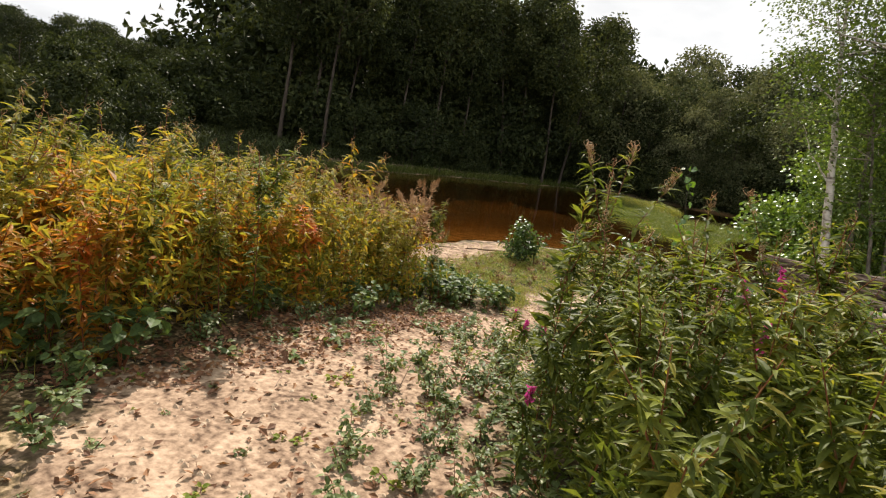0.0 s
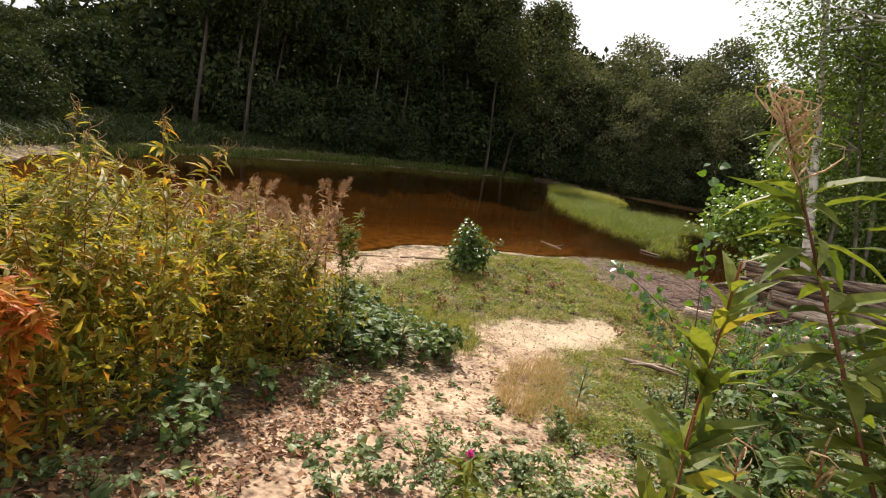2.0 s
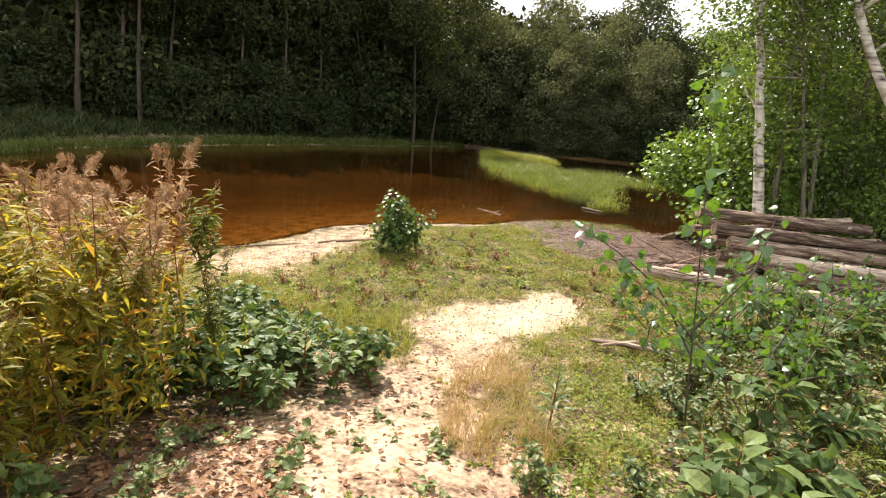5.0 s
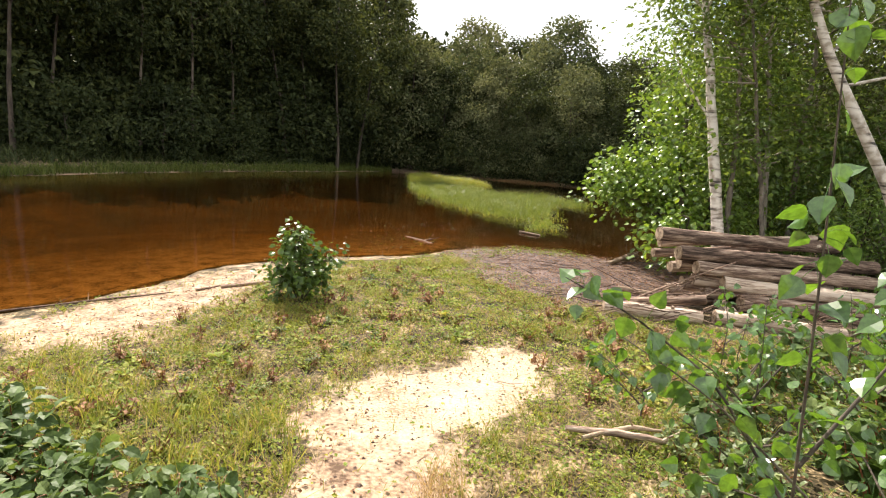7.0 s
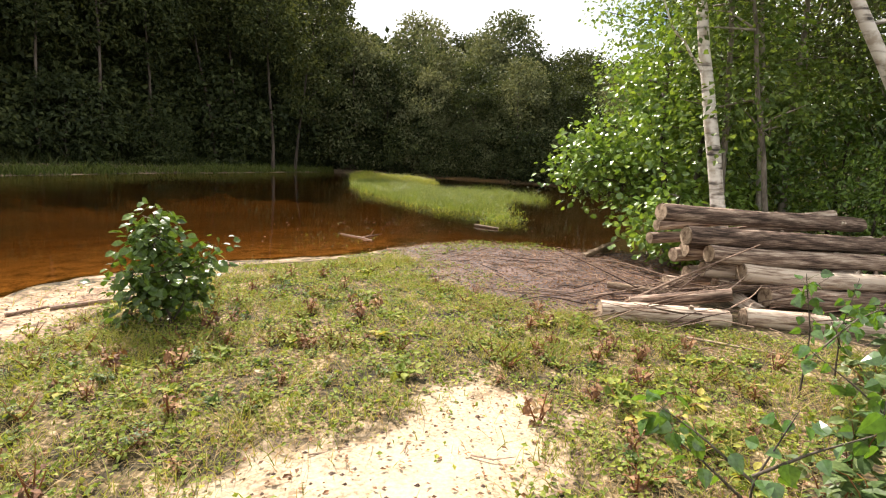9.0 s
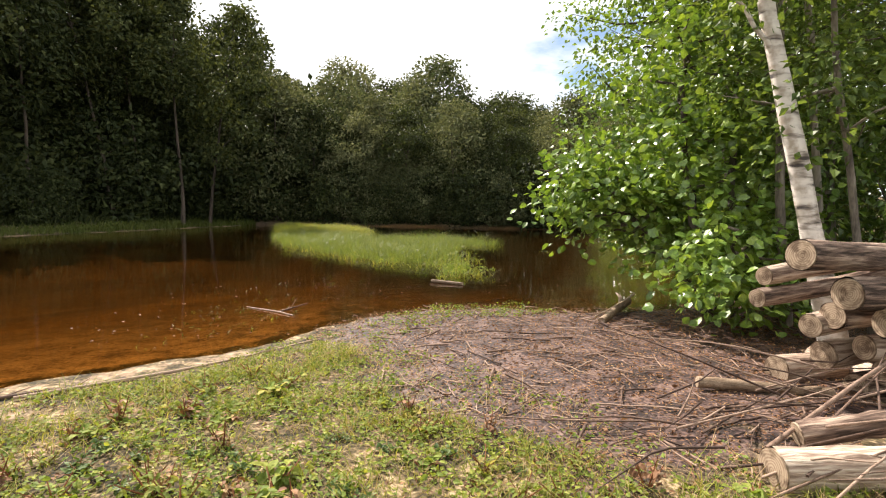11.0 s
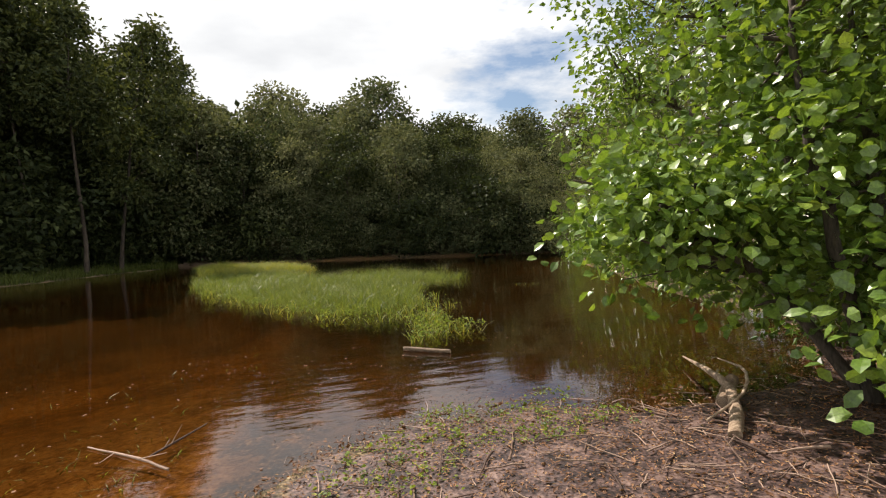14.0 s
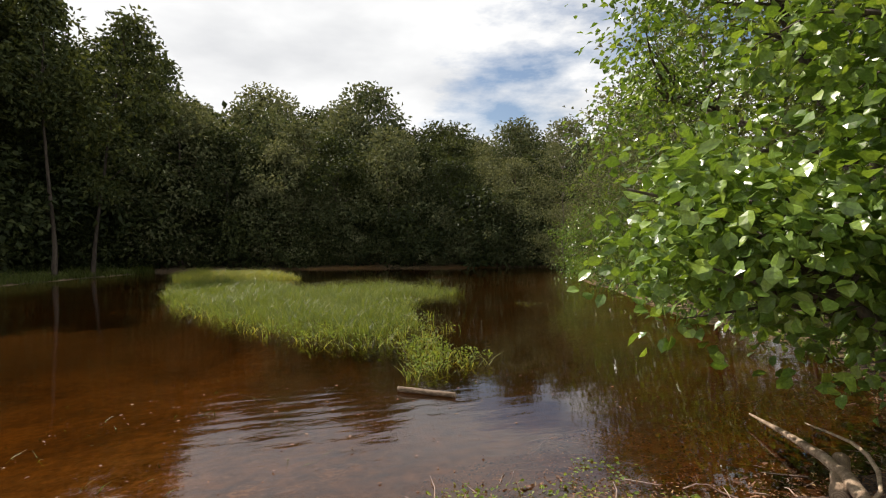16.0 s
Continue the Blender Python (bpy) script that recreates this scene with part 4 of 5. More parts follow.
def stick(name, label, pts, radii, material, category="stick", group="", n=7, forks=0, r=rng):
    """A crooked branch; its first point is its base."""
    ob = thing(name, label, category, Matrix.Translation(pts[0]), group)
    p = np.array(pts, float) - np.array(pts[0])
    t = np.linspace(0, 1, max(8, len(p)))
    fine = np.stack([np.interp(t, np.linspace(0, 1, len(p)), p[:, k]) for k in range(3)], -1)
    fine[1:-1] += r.normal(0, np.mean(radii) * 0.18, (len(t) - 2, 3))
    g = Geo()
    tube(g, fine, np.interp(t, np.linspace(0, 1, len(radii)), radii), n, True, 0.08, r)
    part("shaft", g, material, ob, smooth=True)
    for _ in range(forks):
        k = r.integers(2, len(t) - 1)
        d = unit(fine[-1] - fine[0]) * 0.6 + r.normal(0, 0.5, 3)
        d[2] = abs(d[2]) * 0.5
        g = Geo()
        tube(g, [fine[k], fine[k] + d * 0.12, fine[k] + d * 0.22], [np.mean(radii) * 0.6, np.mean(radii) * 0.4, 0.002], 5, True, 0.1, r)
        part("side_twig", g, material, ob)
    return ob


for k in range(90):
    x, y = r.uniform(3.1, 6.4), r.uniform(9.9, 11.5)
    z = ground_z(x, y) + 0.02 + r.uniform(0, 0.30) * np.clip((x - 2.9) / 1.5, 0.1, 1)
    an, up, ln = r.uniform(-0.8, 1.0) + (3.14 if r.uniform() < 0.3 else 0), r.uniform(0.0, 0.3), r.uniform(0.4, 1.5)
    d = np.array([np.cos(an), np.sin(an) * 0.6, up]) * ln
    stick("brushwood_stick", "thin bare brushwood stick leaning on the log pile", [(x, y, z), tuple(np.array((x, y, z)) + d * 0.5 + r.normal(0, 0.03, 3)), tuple(np.array((x, y, z)) + d)], [0.008, 0.006, 0.002], TWIG, group="brushwood", r=r, n=5)
stick("brushwood_stick", "long bare pole leaning up the log pile", [(3.55, 10.75, 0.12), (4.3, 10.85, 0.45), (5.2, 10.9, 0.85)], [0.014, 0.012, 0.008], TWIG, group="brushwood", r=r)
stick("brushwood_stick", "pale stick lying in the grass", [(3.6, 10.0, 0.13), (4.2, 9.6, 0.13), (4.9, 9.2, 0.14)], [0.014, 0.012, 0.008], DRIFT, group="brushwood", r=r)

# wood in and by the water
log("floating_log", "bleached branch stub floating in shallow water", (3.0, 18.12, 0.02), (3.5, 17.70, 0.03), 0.03, r, DRIFT, "", 1)
stick("driftwood_branch", "curved bare branch lying at the mud's edge", [(4.39, 14.16, 0.06), (4.63, 14.35, 0.10), (4.92, 14.67, 0.14), (5.2, 15.11, 0.15), (5.63, 16.01, 0.08)], [0.045, 0.05, 0.042, 0.034, 0.008], DRIFT, "branch", r=r, n=9)
stick("driftwood_branch", "thin forked twig hooked over a branch", [(4.48, 14.51, 0.04), (4.78, 14.46, 0.2), (5.09, 14.68, 0.26), (5.34, 15.01, 0.25), (5.52, 15.43, 0.2)], [0.009, 0.012, 0.014, 0.012, 0.005], DRIFT, "branch", r=r)
log("short_log", "short bleached log lying askew in the mud", (4.86, 14.74, 0.06), (5.22, 14.98, 0.14), 0.055, r, DRIFT, "", 0)
for pts, rad in (([(-3.9, 8.75, 0.05), (-3.0, 9.5, 0.05), (-2.4, 10.0, 0.06)], [0.012, 0.016, 0.006]), ([(-2.2, 10.15, 0.05), (-1.9, 10.5, 0.05)], [0.018, 0.01]), ([(-1.95, 10.35, 0.08), (-1.4, 10.75, 0.1), (-1.05, 11.0, 0.08)], [0.022, 0.02, 0.01]),
                 ([(-1.0, 12.5, 0.05), (0.06, 13.05, 0.05), (0.6, 13.5, 0.05), (1.07, 13.93, 0.04)], [0.014, 0.013, 0.011, 0.005]), ([(-1.9, 12.1, 0.04), (-1.0, 12.6, 0.05), (-0.3, 12.8, 0.05)], [0.012, 0.014, 0.008]),
                 ([(0.49, 15.59, 0.02), (0.62, 15.82, 0.04), (0.81, 16.17, 0.03)], [0.008, 0.01, 0.005]), ([(-0.01, 15.99, 0.02), (0.4, 15.62, 0.03), (0.67, 15.3, 0.03)], [0.006, 0.012, 0.01])):
    stick("driftwood_stick", "wet dark stick lying along the waterline", [(p[0], p[1], max(ground_z(p[0], p[1]), -0.01) + 0.02) for p in pts], rad, TWIG, group="shore sticks", r=r, forks=2)
stick("bark_strip", "split grey branch lying in the grass", [(2.1, 6.95, 0.24), (2.5, 6.9, 0.25), (2.85, 6.85, 0.25)], [0.02, 0.032, 0.012], LOG_BARK, "branch", r=r, forks=1)
stick("bark_strip", "split grey branch lying in the grass", [(2.2, 6.85, 0.23), (2.55, 6.98, 0.27), (2.8, 7.0, 0.25)], [0.015, 0.02, 0.01], DRIFT, "branch", r=r, forks=1)
stick("bare_twig", "long dark creeping stem on bare sand", [(0.0, -0.3, 1.02), (0.35, 0.35, 1.02), (0.8, 0.75, 1.02), (1.1, 1.2, 0.98)], [0.006, 0.007, 0.006, 0.003], TWIG, "twig", r=r, forks=2)

def scatter(outline, n, r, clump=0.0, fade=0.0):
    (x0, y0), (x1, y1) = outline.min(0) - 0.3, outline.max(0) + 0.3
    xy = np.column_stack([r.uniform(x0, x1, n), r.uniform(y0, y1, n)])
    d = inside_by(outline, xy[:, 0], xy[:, 1]) + 0.3 * lumps(xy[:, 0], xy[:, 1], 1.4, 3) + 0.15 * lumps(xy[:, 0], xy[:, 1], 0.5, 14)
    keep = d > r.uniform(0, 1, n) * fade
    if clump:
        keep &= lumps(xy[:, 0], xy[:, 1], clump, int(clump * 10)) + 0.5 * lumps(xy[:, 0], xy[:, 1], clump * 0.35, 10) > r.normal(-0.02, 0.18, n)
    return xy[keep]


# ---------- herbs ----------
def fireweed(label, r, tall, leaf_mat, head, leaves_n=70, leaf=0.11, side=0, flower=False, group="willowherb stand", broad=0.27, rise=0.0):
    """Tall willowherb: reddish stem, narrow spiralling leaves, a curling seed head or flowers."""
    ob = thing("willowherb", label, "wild flower", None, group)
    z = np.linspace(-0.04, tall, 9)
    bend = r.normal(0, 0.09 if leaves_n < 96 or leaf_mat is not FW_GREEN else 0.03, 2)
    path = np.stack([bend[0] * (z / tall) ** 2 * tall, bend[1] * (z / tall) ** 2 * tall, z], -1)
    g = Geo()
    tube(g, path, np.linspace(0.0055, 0.002, 9) * tall / 1.3, 5)
    stems = [path]
    for _ in range(side):
        k = r.integers(4, 7)
        an = r.uniform(0, 6.28)
        d = np.array([np.cos(an) * 0.5, np.sin(an) * 0.5, 1.0]) * r.uniform(0.2, 0.4) * tall
        b = np.array([path[k], path[k] + d * 0.5 + (0.02, 0, 0.0), path[k] + d])
        tube(g, b, [0.0035, 0.0025, 0.0015], 4)
        stems.append(np.array([np.interp(np.linspace(0, 2, 9), [0, 1, 2], b[:, q]) for q in range(3)]).T)
    part("stem", g, FW_STEM, ob, smooth=True)
    g = Geo()
    for q, p in enumerate(stems):
        n = leaves_n if q == 0 else leaves_n // 2
        t = r.uniform(0.06 if q == 0 else 0.1, 0.97, n)
        base = np.stack([np.interp(t * 8, np.arange(9), p[:, k]) for k in range(3)], -1)
        an = np.arange(n) * 2.4 + r.uniform(0, 0.5, n)
        way = np.stack([np.cos(an), np.sin(an), r.uniform(-0.35, 0.75, n) + rise * t], -1)
        size = leaf * r.uniform(0.65, 1.2, n) * np.interp(t, [0, 0.3, 0.8, 1], [0.8, 1.1, 0.9, 0.45])
        leaves(g, base, way, np.array([0, 0, 1.0]) + r.normal(0, 0.25 + 0.3 * rise, (n, 3)), size, size * broad, 0.3, False, 0.2, 0.3)
    part("foliage", g, leaf_mat, ob)
    if head:
        g = Geo()
        for p in stems[: 1 + side]:
            for _ in range(head):
                t = r.uniform(0.78, 1.0)
                a = np.array([np.interp(t * 8, np.arange(9), p[:, k]) for k in range(3)])
                an, ln = r.uniform(0, 6.28), r.uniform(0.035, 0.075)
                out = np.array([np.cos(an), np.sin(an), 0.5])
                s = np.linspace(0, 1, 5)
                curl = r.uniform(2, 5.5)
                pts = a + np.outer(np.sin(s * curl) / curl * 1.6, out) * ln + np.outer(1 - np.cos(s * curl), np.array([0.1, 0.1, 0.35])) * ln * 0.8
                tube(g, pts, [0.0018, 0.0016, 0.0014, 0.001, 0.0006], 3, False)
        part("seed_head", g, FLUFF, ob, "curling tan seed pods")["kind"] = "stuff"
    if flower:
        g = Geo()
        n = 46
        t = r.uniform(0.86, 1.0, n)
        base = np.stack([np.interp(t * 8, np.arange(9), path[:, k]) for k in range(3)], -1)
        leaves(g, base, rand_dirs(n, r, 0.2), rand_dirs(n, r), 0.03, 0.02, 0.2)
        part("flower", g, PINK, ob, "bright pink blossom")
    return ob


def low_plant(name, label, r, tall, spread, leaf_mat, leaf, n, stems=5, group="", category="plant", wide=0.62, stem_mat=None):
    """A bushy herb: several leaning stems with broad leaves."""
    ob = thing(name, label, category, None, group)
    g, stalk = Geo(), Geo()
    for q in range(stems):
        an, ln = r.uniform(0, 6.28), r.uniform(0.5, 1.0)
        tip = np.array([np.cos(an) * spread * ln, np.sin(an) * spread * ln, tall * r.uniform(0.7, 1.0)])
        s = np.linspace(0, 1, 6)
        pts = np.outer(s, tip * (1, 1, 0)) + np.outer(np.sin(s * 1.7) / np.sin(1.7) if tall > 0.2 else s, np.array([0, 0, tip[2]]))
        pts[0, 2] -= 0.03
        tube(stalk, pts, np.linspace(0.005, 0.002, 6), 4)
        k = n // stems
        t = r.uniform(0.1, 1.0, k)
        base = np.stack([np.interp(t * 5, np.arange(6), pts[:, d]) for d in range(3)], -1)
        way = rand_dirs(k, r, 0.15)
        way[:, 2] *= 0.5
        size = leaf * r.uniform(0.6, 1.25, k)
        leaves(g, base + way * leaf * 0.25, way, np.array([0, 0, 1.0]) + r.normal(0, 0.35, (k, 3)), size, size * wide, 0.25, False, 0.15, 0.75)
    part("stem", stalk, stem_mat or FW_STEM, ob)
    part("foliage", g, leaf_mat, ob)
    return ob


def fill(kinds, outline, gap, r, lo=0.8, hi=1.15, keep_off=None, tilt=6, sink=0.02):
    """Scatters copies of the kinds over an outline, about gap apart."""
    (x0, y0), (x1, y1) = outline.min(0), outline.max(0)
    xs, ys = np.meshgrid(np.arange(x0, x1, gap), np.arange(y0, y1, gap))
    xs, ys = xs.ravel() + r.uniform(-0.5, 0.5, xs.size) * gap, ys.ravel() + r.uniform(-0.5, 0.5, ys.size) * gap
    ok = inside_by(outline, xs, ys) + 0.18 * lumps(xs, ys, 1.4, 3) > 0
    if keep_off is not None:
        ok &= keep_off(xs, ys)
    xs, ys = xs[ok], ys[ok]
    zs = height(xs, ys)
    for x, y, z in zip(xs, ys, zs):
        ob = kinds(x, y) if callable(kinds) else kinds[r.integers(len(kinds))]
        s = r.uniform(lo, hi)
        m = pose(x, y, z - sink, r.uniform(-tilt, tilt), r.uniform(-tilt, tilt), r.uniform(0, 360)) @ Matrix.Diagonal((s, s, s * r.uniform(0.92, 1.08), 1))
        if ob.get("placed"):
            copy_thing(ob, m)
        else:
            ob.matrix_basis = m
            ob["placed"] = True


TRACK = np.array([row[1:3] for row in WALK])


def off_track(gap):
    def keep(x, y):
        p = np.stack([x, y], -1)
        fine = np.concatenate([np.linspace(a, b, 8) for a, b in zip(TRACK[:-1], TRACK[1:])])
        return np.linalg.norm(p[:, None] - fine[None], axis=2).min(1) > gap
    return keep


r = np.random.default_rng(51)
LY = "yellowing willowherb with feathery seed head in a dense stand"
LR = "rust-red autumn willowherb with narrow leaves"
LG = "green willowherb with red stem and narrow leaves"
yellow = [fireweed(LY, r, r.uniform(1.1, 1.32), FW_YELLOW, 7 if q < 4 else 0, 96, 0.10, 3) for q in range(6)]
red = [fireweed(LR, r, r.uniform(0.85, 1.1), FW_RED, 4 if q == 0 else 0, 90, 0.10, 3) for q in range(3)]
green = [fireweed(LG, r, r.uniform(1.05, 1.3), FW_GREEN, 5 if q == 0 else 0, 130, 0.085, 4, broad=0.27) for q in range(5)]
dry = [fireweed("dry tan willowherb gone to fluffy seed", r, r.uniform(1.25, 1.5), FLUFF, 90, 70, 0.07, 4) for _ in range(2)]
LEFT = np.array([(-5.5, -2.4), (-1.2, -1.2), (-0.55, 0.2), (-0.58, 2.0), (-0.52, 3.4), (-0.5, 4.6), (-0.8, 5.2), (-2.2, 5.6), (-5.5, 6.2)])


def left_kind(x, y):
    c = r.uniform()
    if y > 4.3 and c < 0.62:
        return dry[r.integers(2)]
    if y < 1.8 and c < 0.62 - 0.16 * y:
        return red[r.integers(3)]
    return green[r.integers(5)] if c > 0.88 else yellow[r.integers(6)]


FRONT = np.array([(-2.9, -1.6), (-1.2, -1.2), (-0.55, 0.2), (-0.58, 2.0), (-0.52, 3.4), (-0.5, 4.6), (-0.8, 5.2), (-2.0, 5.5), (-2.9, 5.6)])
fill(left_kind, FRONT, 0.275, r, 0.85, 1.15)


def thicket(name, label, xy, r, top, leaf, material, upright=0.15):
    """Leaves that fill a stand of herbs between the stems."""
    k = len(xy)
    g = Geo()
    z = height(xy[:, 0], xy[:, 1]) + top * r.uniform(0.03, 1.0, k) ** 0.75 * (0.82 + 0.3 * lumps(xy[:, 0], xy[:, 1], 0.9, 4))
    size = leaf * r.uniform(0.6, 1.25, k)
    way = rand_dirs(k, r, upright)
    leaves(g, np.column_stack([xy, z]), way, rand_dirs(k, r, 1.2), size, size * 0.27, 0.3, True, 0.2)
    return tagged(new(name, g.mesh(name, material)), label, "undergrowth", kind="stuff")


thicket("willowherb_undergrowth", "dense undergrowth of yellowing willowherb leaves", scatter(np.array([(-6.5, -2.6), (-3.5, -2.2), (-1.2, -1.2), (-0.55, 0.2), (-0.62, 2.0), (-0.62, 4.3), (-2.6, 4.4), (-3.0, 5.4), (-4.6, 6.4), (-6.6, 5.6), (-7.4, 2.0)]), 74000, r), r, 1.18, 0.095, FW_YELLOW)
thicket("dry_undergrowth", "dry tan undergrowth of withered willowherb", scatter(np.array([(-2.2, 4.5), (-0.75, 4.4), (-0.85, 5.0), (-1.3, 5.4), (-2.4, 5.6)]), 16000, r, 0.6), r, 1.1, 0.04, FLUFF)
thicket("willowherb_undergrowth", "dense undergrowth of rust-red willowherb leaves", scatter(np.array([(-4.5, -1.5), (-1.4, -0.9), (-0.8, 0.5), (-0.85, 1.6), (-2.4, 1.9), (-4.5, 1.2)]), 20000, r, 0.7), r, 0.9, 0.095, FW_RED)
thicket("willowherb_undergrowth", "green undergrowth of leaves among willowherb", scatter(FRONT, 12000, r, 0.9), r, 0.75, 0.085, FW_GREEN)
RIGHT = np.array([(2.2, -0.75), (1.85, 0.1), (1.7, 0.7), (1.8, 1.1), (2.1, 1.45), (2.8, 1.8), (4.4, 2.4), (4.6, 0.2), (3.8, -1.2)])
fill(green, RIGHT, 0.31, r, 0.85, 1.22, off_track(0.38))
xy = scatter(RIGHT, 34000, r)
thicket("willowherb_undergrowth", "green undergrowth of leaves among willowherb", xy[off_track(0.4)(xy[:, 0], xy[:, 1])], r, 0.95, 0.07, FW_GREEN)
for x, y, h, hd in ((1.86, 1.05, 1.66, 36), (1.95, 0.75, 1.25, 8), (2.4, 1.5, 1.45, 20), (1.72, 0.85, 1.3, 6), (2.8, 1.75, 1.5, 16)):
    fireweed("tall green willowherb with red stem and curling seed head", r, h, FW_GREEN, hd, 110, 0.1, 3, broad=0.25).matrix_basis = at_ground(x, y, r.uniform(0, 360))
fireweed("willowherb with red stem standing at the path's edge", r, 1.5, FW_GREEN, 0, 110, 0.15, 0, broad=0.3, rise=1.3).matrix_basis = at_ground(1.68, 1.3, 40)
fireweed("willowherb with red stem standing at the path's edge", r, 1.25, FW_GREEN, 0, 100, 0.14, 0, broad=0.3, rise=1.0).matrix_basis = at_ground(1.66, 1.12, 110)
for x, y, h in ((2.9, 2.0, 1.15), (3.4, 1.2, 1.1), (1.75, 0.35, 0.55), (1.15, 2.35, 0.5), (2.6, 0.6, 1.05), (1.35, 1.75, 0.5), (1.6, 1.3, 0.6), (3.0, 1.5, 1.25), (2.4, 1.4, 1.1)):
    fireweed("willowherb with a bright pink flower spike", r, h, FW_GREEN, 0, 60, 0.11, 1, True).matrix_basis = at_ground(x, y, r.uniform(0, 360))

nettles = [low_plant("nettle", "dark green nettle with toothed leaves", r, r.uniform(0.38, 0.52), 0.22, NETTLE, 0.105, 78, 6, "low herbs") for _ in range(4)]
brambles = [low_plant("bramble", "low bramble with grey-green leaves", r, r.uniform(0.22, 0.34), 0.26, BRAMBLE, 0.06, 110, 6, "low herbs") for _ in range(4)]
sprigs = [low_plant("weed", "small leafy weed on sandy ground", r, r.uniform(0.08, 0.14), 0.1, CLOVER if q % 2 else BRAMBLE, 0.045, 30, 4, "small weeds") for q in range(4)]
NETTLE_BED = np.array([(-1.3, 4.2), (-0.3, 4.55), (0.35, 5.0), (0.45, 5.4), (0.05, 5.9), (-0.8, 6.1), (-2.2, 6.4), (-2.6, 5.6)])
fill(nettles, NETTLE_BED, 0.24, r, 0.75, 1.05)
fill(lambda x, y: nettles[r.integers(4)] if r.uniform() < 0.5 else brambles[r.integers(4)], np.array([(-1.4, -1.9), (-0.1, -1.3), (0.1, -0.7), (-0.35, 0.1), (-0.9, -0.2)]), 0.3, r, 0.6, 0.95)
EDGE = np.array([(-0.75, -0.6), (-0.5, 0.4), (-0.2, 1.9), (-0.15, 3.4), (-0.1, 4.3), (-0.6, 4.3), (-0.75, 2.0)])
fill(lambda x, y: nettles[r.integers(4)] if r.uniform() < 0.4 else brambles[r.integers(4)], EDGE, 0.32, r, 0.5, 0.85)
LOW_RIGHT = np.array([(2.2, 3.0), (2.1, 3.6), (2.0, 4.6), (2.25, 5.2), (2.5, 6.4), (3.2, 7.6), (4.6, 8.7), (8.5, 10.0), (9, 3.6), (4, 3.4)])
fill(lambda x, y: nettles[r.integers(4)] if r.uniform() < 0.3 else brambles[r.integers(4)], LOW_RIGHT, 0.36, r, 0.8, 1.45, off_track(0.5))
NEAR_RIGHT = np.array([(1.3, -0.6), (0.8, 0.4), (0.5, 1.4), (0.35, 2.6), (0.8, 3.3), (2.0, 3.2), (2.1, 1.0), (2.4, -0.7)])
fill(lambda x, y: brambles[r.integers(4)] if r.uniform() < 0.6 else sprigs[r.integers(4)], NEAR_RIGHT, 0.21, r, 0.5, 0.85)
fill(sprigs, np.array([(-0.5, -1.5), (-0.4, 4.5), (0.9, 6.0), (1.7, 4.4), (1.5, 0.0), (2.2, -1.5)]), 0.34, r, 0.5, 1.2)
fill(sprigs, np.array([(-2.6, 6.4), (0.2, 6.2), (0.1, 7.2), (1.0, 8.6), (2.4, 9.2), (2.7, 6.8), (4.6, 9.2), (3.0, 10.3), (1.2, 12.2), (-0.3, 12.2), (-2.0, 9.0)]), 0.44, r, 0.45, 1.0)


tufts = [low_plant("meadow_weed", "bright green leafy weed growing in short grass", r, r.uniform(0.07, 0.13), 0.13, (CLOVER, GRASS, CLOVER, NETTLE)[q], (0.05, 0.04, 0.035, 0.055)[q], 60, 6, "meadow weeds", wide=(0.6, 0.4, 0.7, 0.55)[q]) for q in range(4)]
GREEN_PATCH = np.array([(-2.6, 6.6), (-0.2, 6.2), (0.0, 7.4), (0.8, 8.7), (2.2, 9.2), (2.5, 7.2), (3.4, 8.2), (4.4, 9.4), (3.2, 10.2), (2.4, 10.8), (1.7, 11.8), (1.2, 13.0), (0.4, 12.9), (-0.9, 11.9), (-1.5, 10.2), (-1.9, 8.6)])
fill(tufts, GREEN_PATCH, 0.235, r, 0.5, 1.3, lambda x, y: lumps(x, y, 1.1, 31) + 0.6 * lumps(x, y, 0.4, 32) > -0.12, 4, 0.005)
creepers = [low_plant("creeping_weed", "creeping grey-green weed flat on sandy ground", r, 0.05, 0.24, BRAMBLE if q else NETTLE, 0.07, 26, 5, "creeping weeds", wide=0.8) for q in range(3)]
fill(creepers, np.array([(-0.4, 0.4), (-0.35, 4.4), (0.3, 5.2), (1.3, 5.0), (1.9, 3.0), (1.6, 1.6), (0.9, 1.2)]), 0.4, r, 0.5, 1.15, None, 3, 0.005)
fill(lambda x, y: brambles[r.integers(4)] if r.uniform() < 0.55 else creepers[r.integers(3)], np.array([(1.2, 1.6), (1.15, 3.0), (1.45, 4.4), (2.2, 5.2), (2.4, 2.6), (1.9, 1.7)]), 0.24, r, 0.45, 0.95, None, 5)
fill(sprigs, np.array([(1.2, 14.0), (1.9, 14.5), (2.6, 14.6), (3.6, 14.6), (4.3, 14.6), (4.2, 15.1), (3.4, 15.45), (2.6, 15.45), (1.8, 15.0)]), 0.17, r, 0.45, 1.0)
sorrel = [low_plant("dock", "withered red-brown dock among grass", r, r.uniform(0.1, 0.2), 0.08, DEAD, 0.04, 34, 4, "withered docks") for q in range(3)]
fill(sorrel, np.array([(-2.6, 6.6), (0.1, 6.6), (0.3, 8.0), (1.6, 9.4), (2.8, 6.6), (4.6, 9.0), (3.2, 10.2), (2.4, 10.8), (1.6, 12.2), (0.0, 12.2), (-2.0, 9.4)]), 0.42, r, 0.5, 1.2, off_track(0.25))
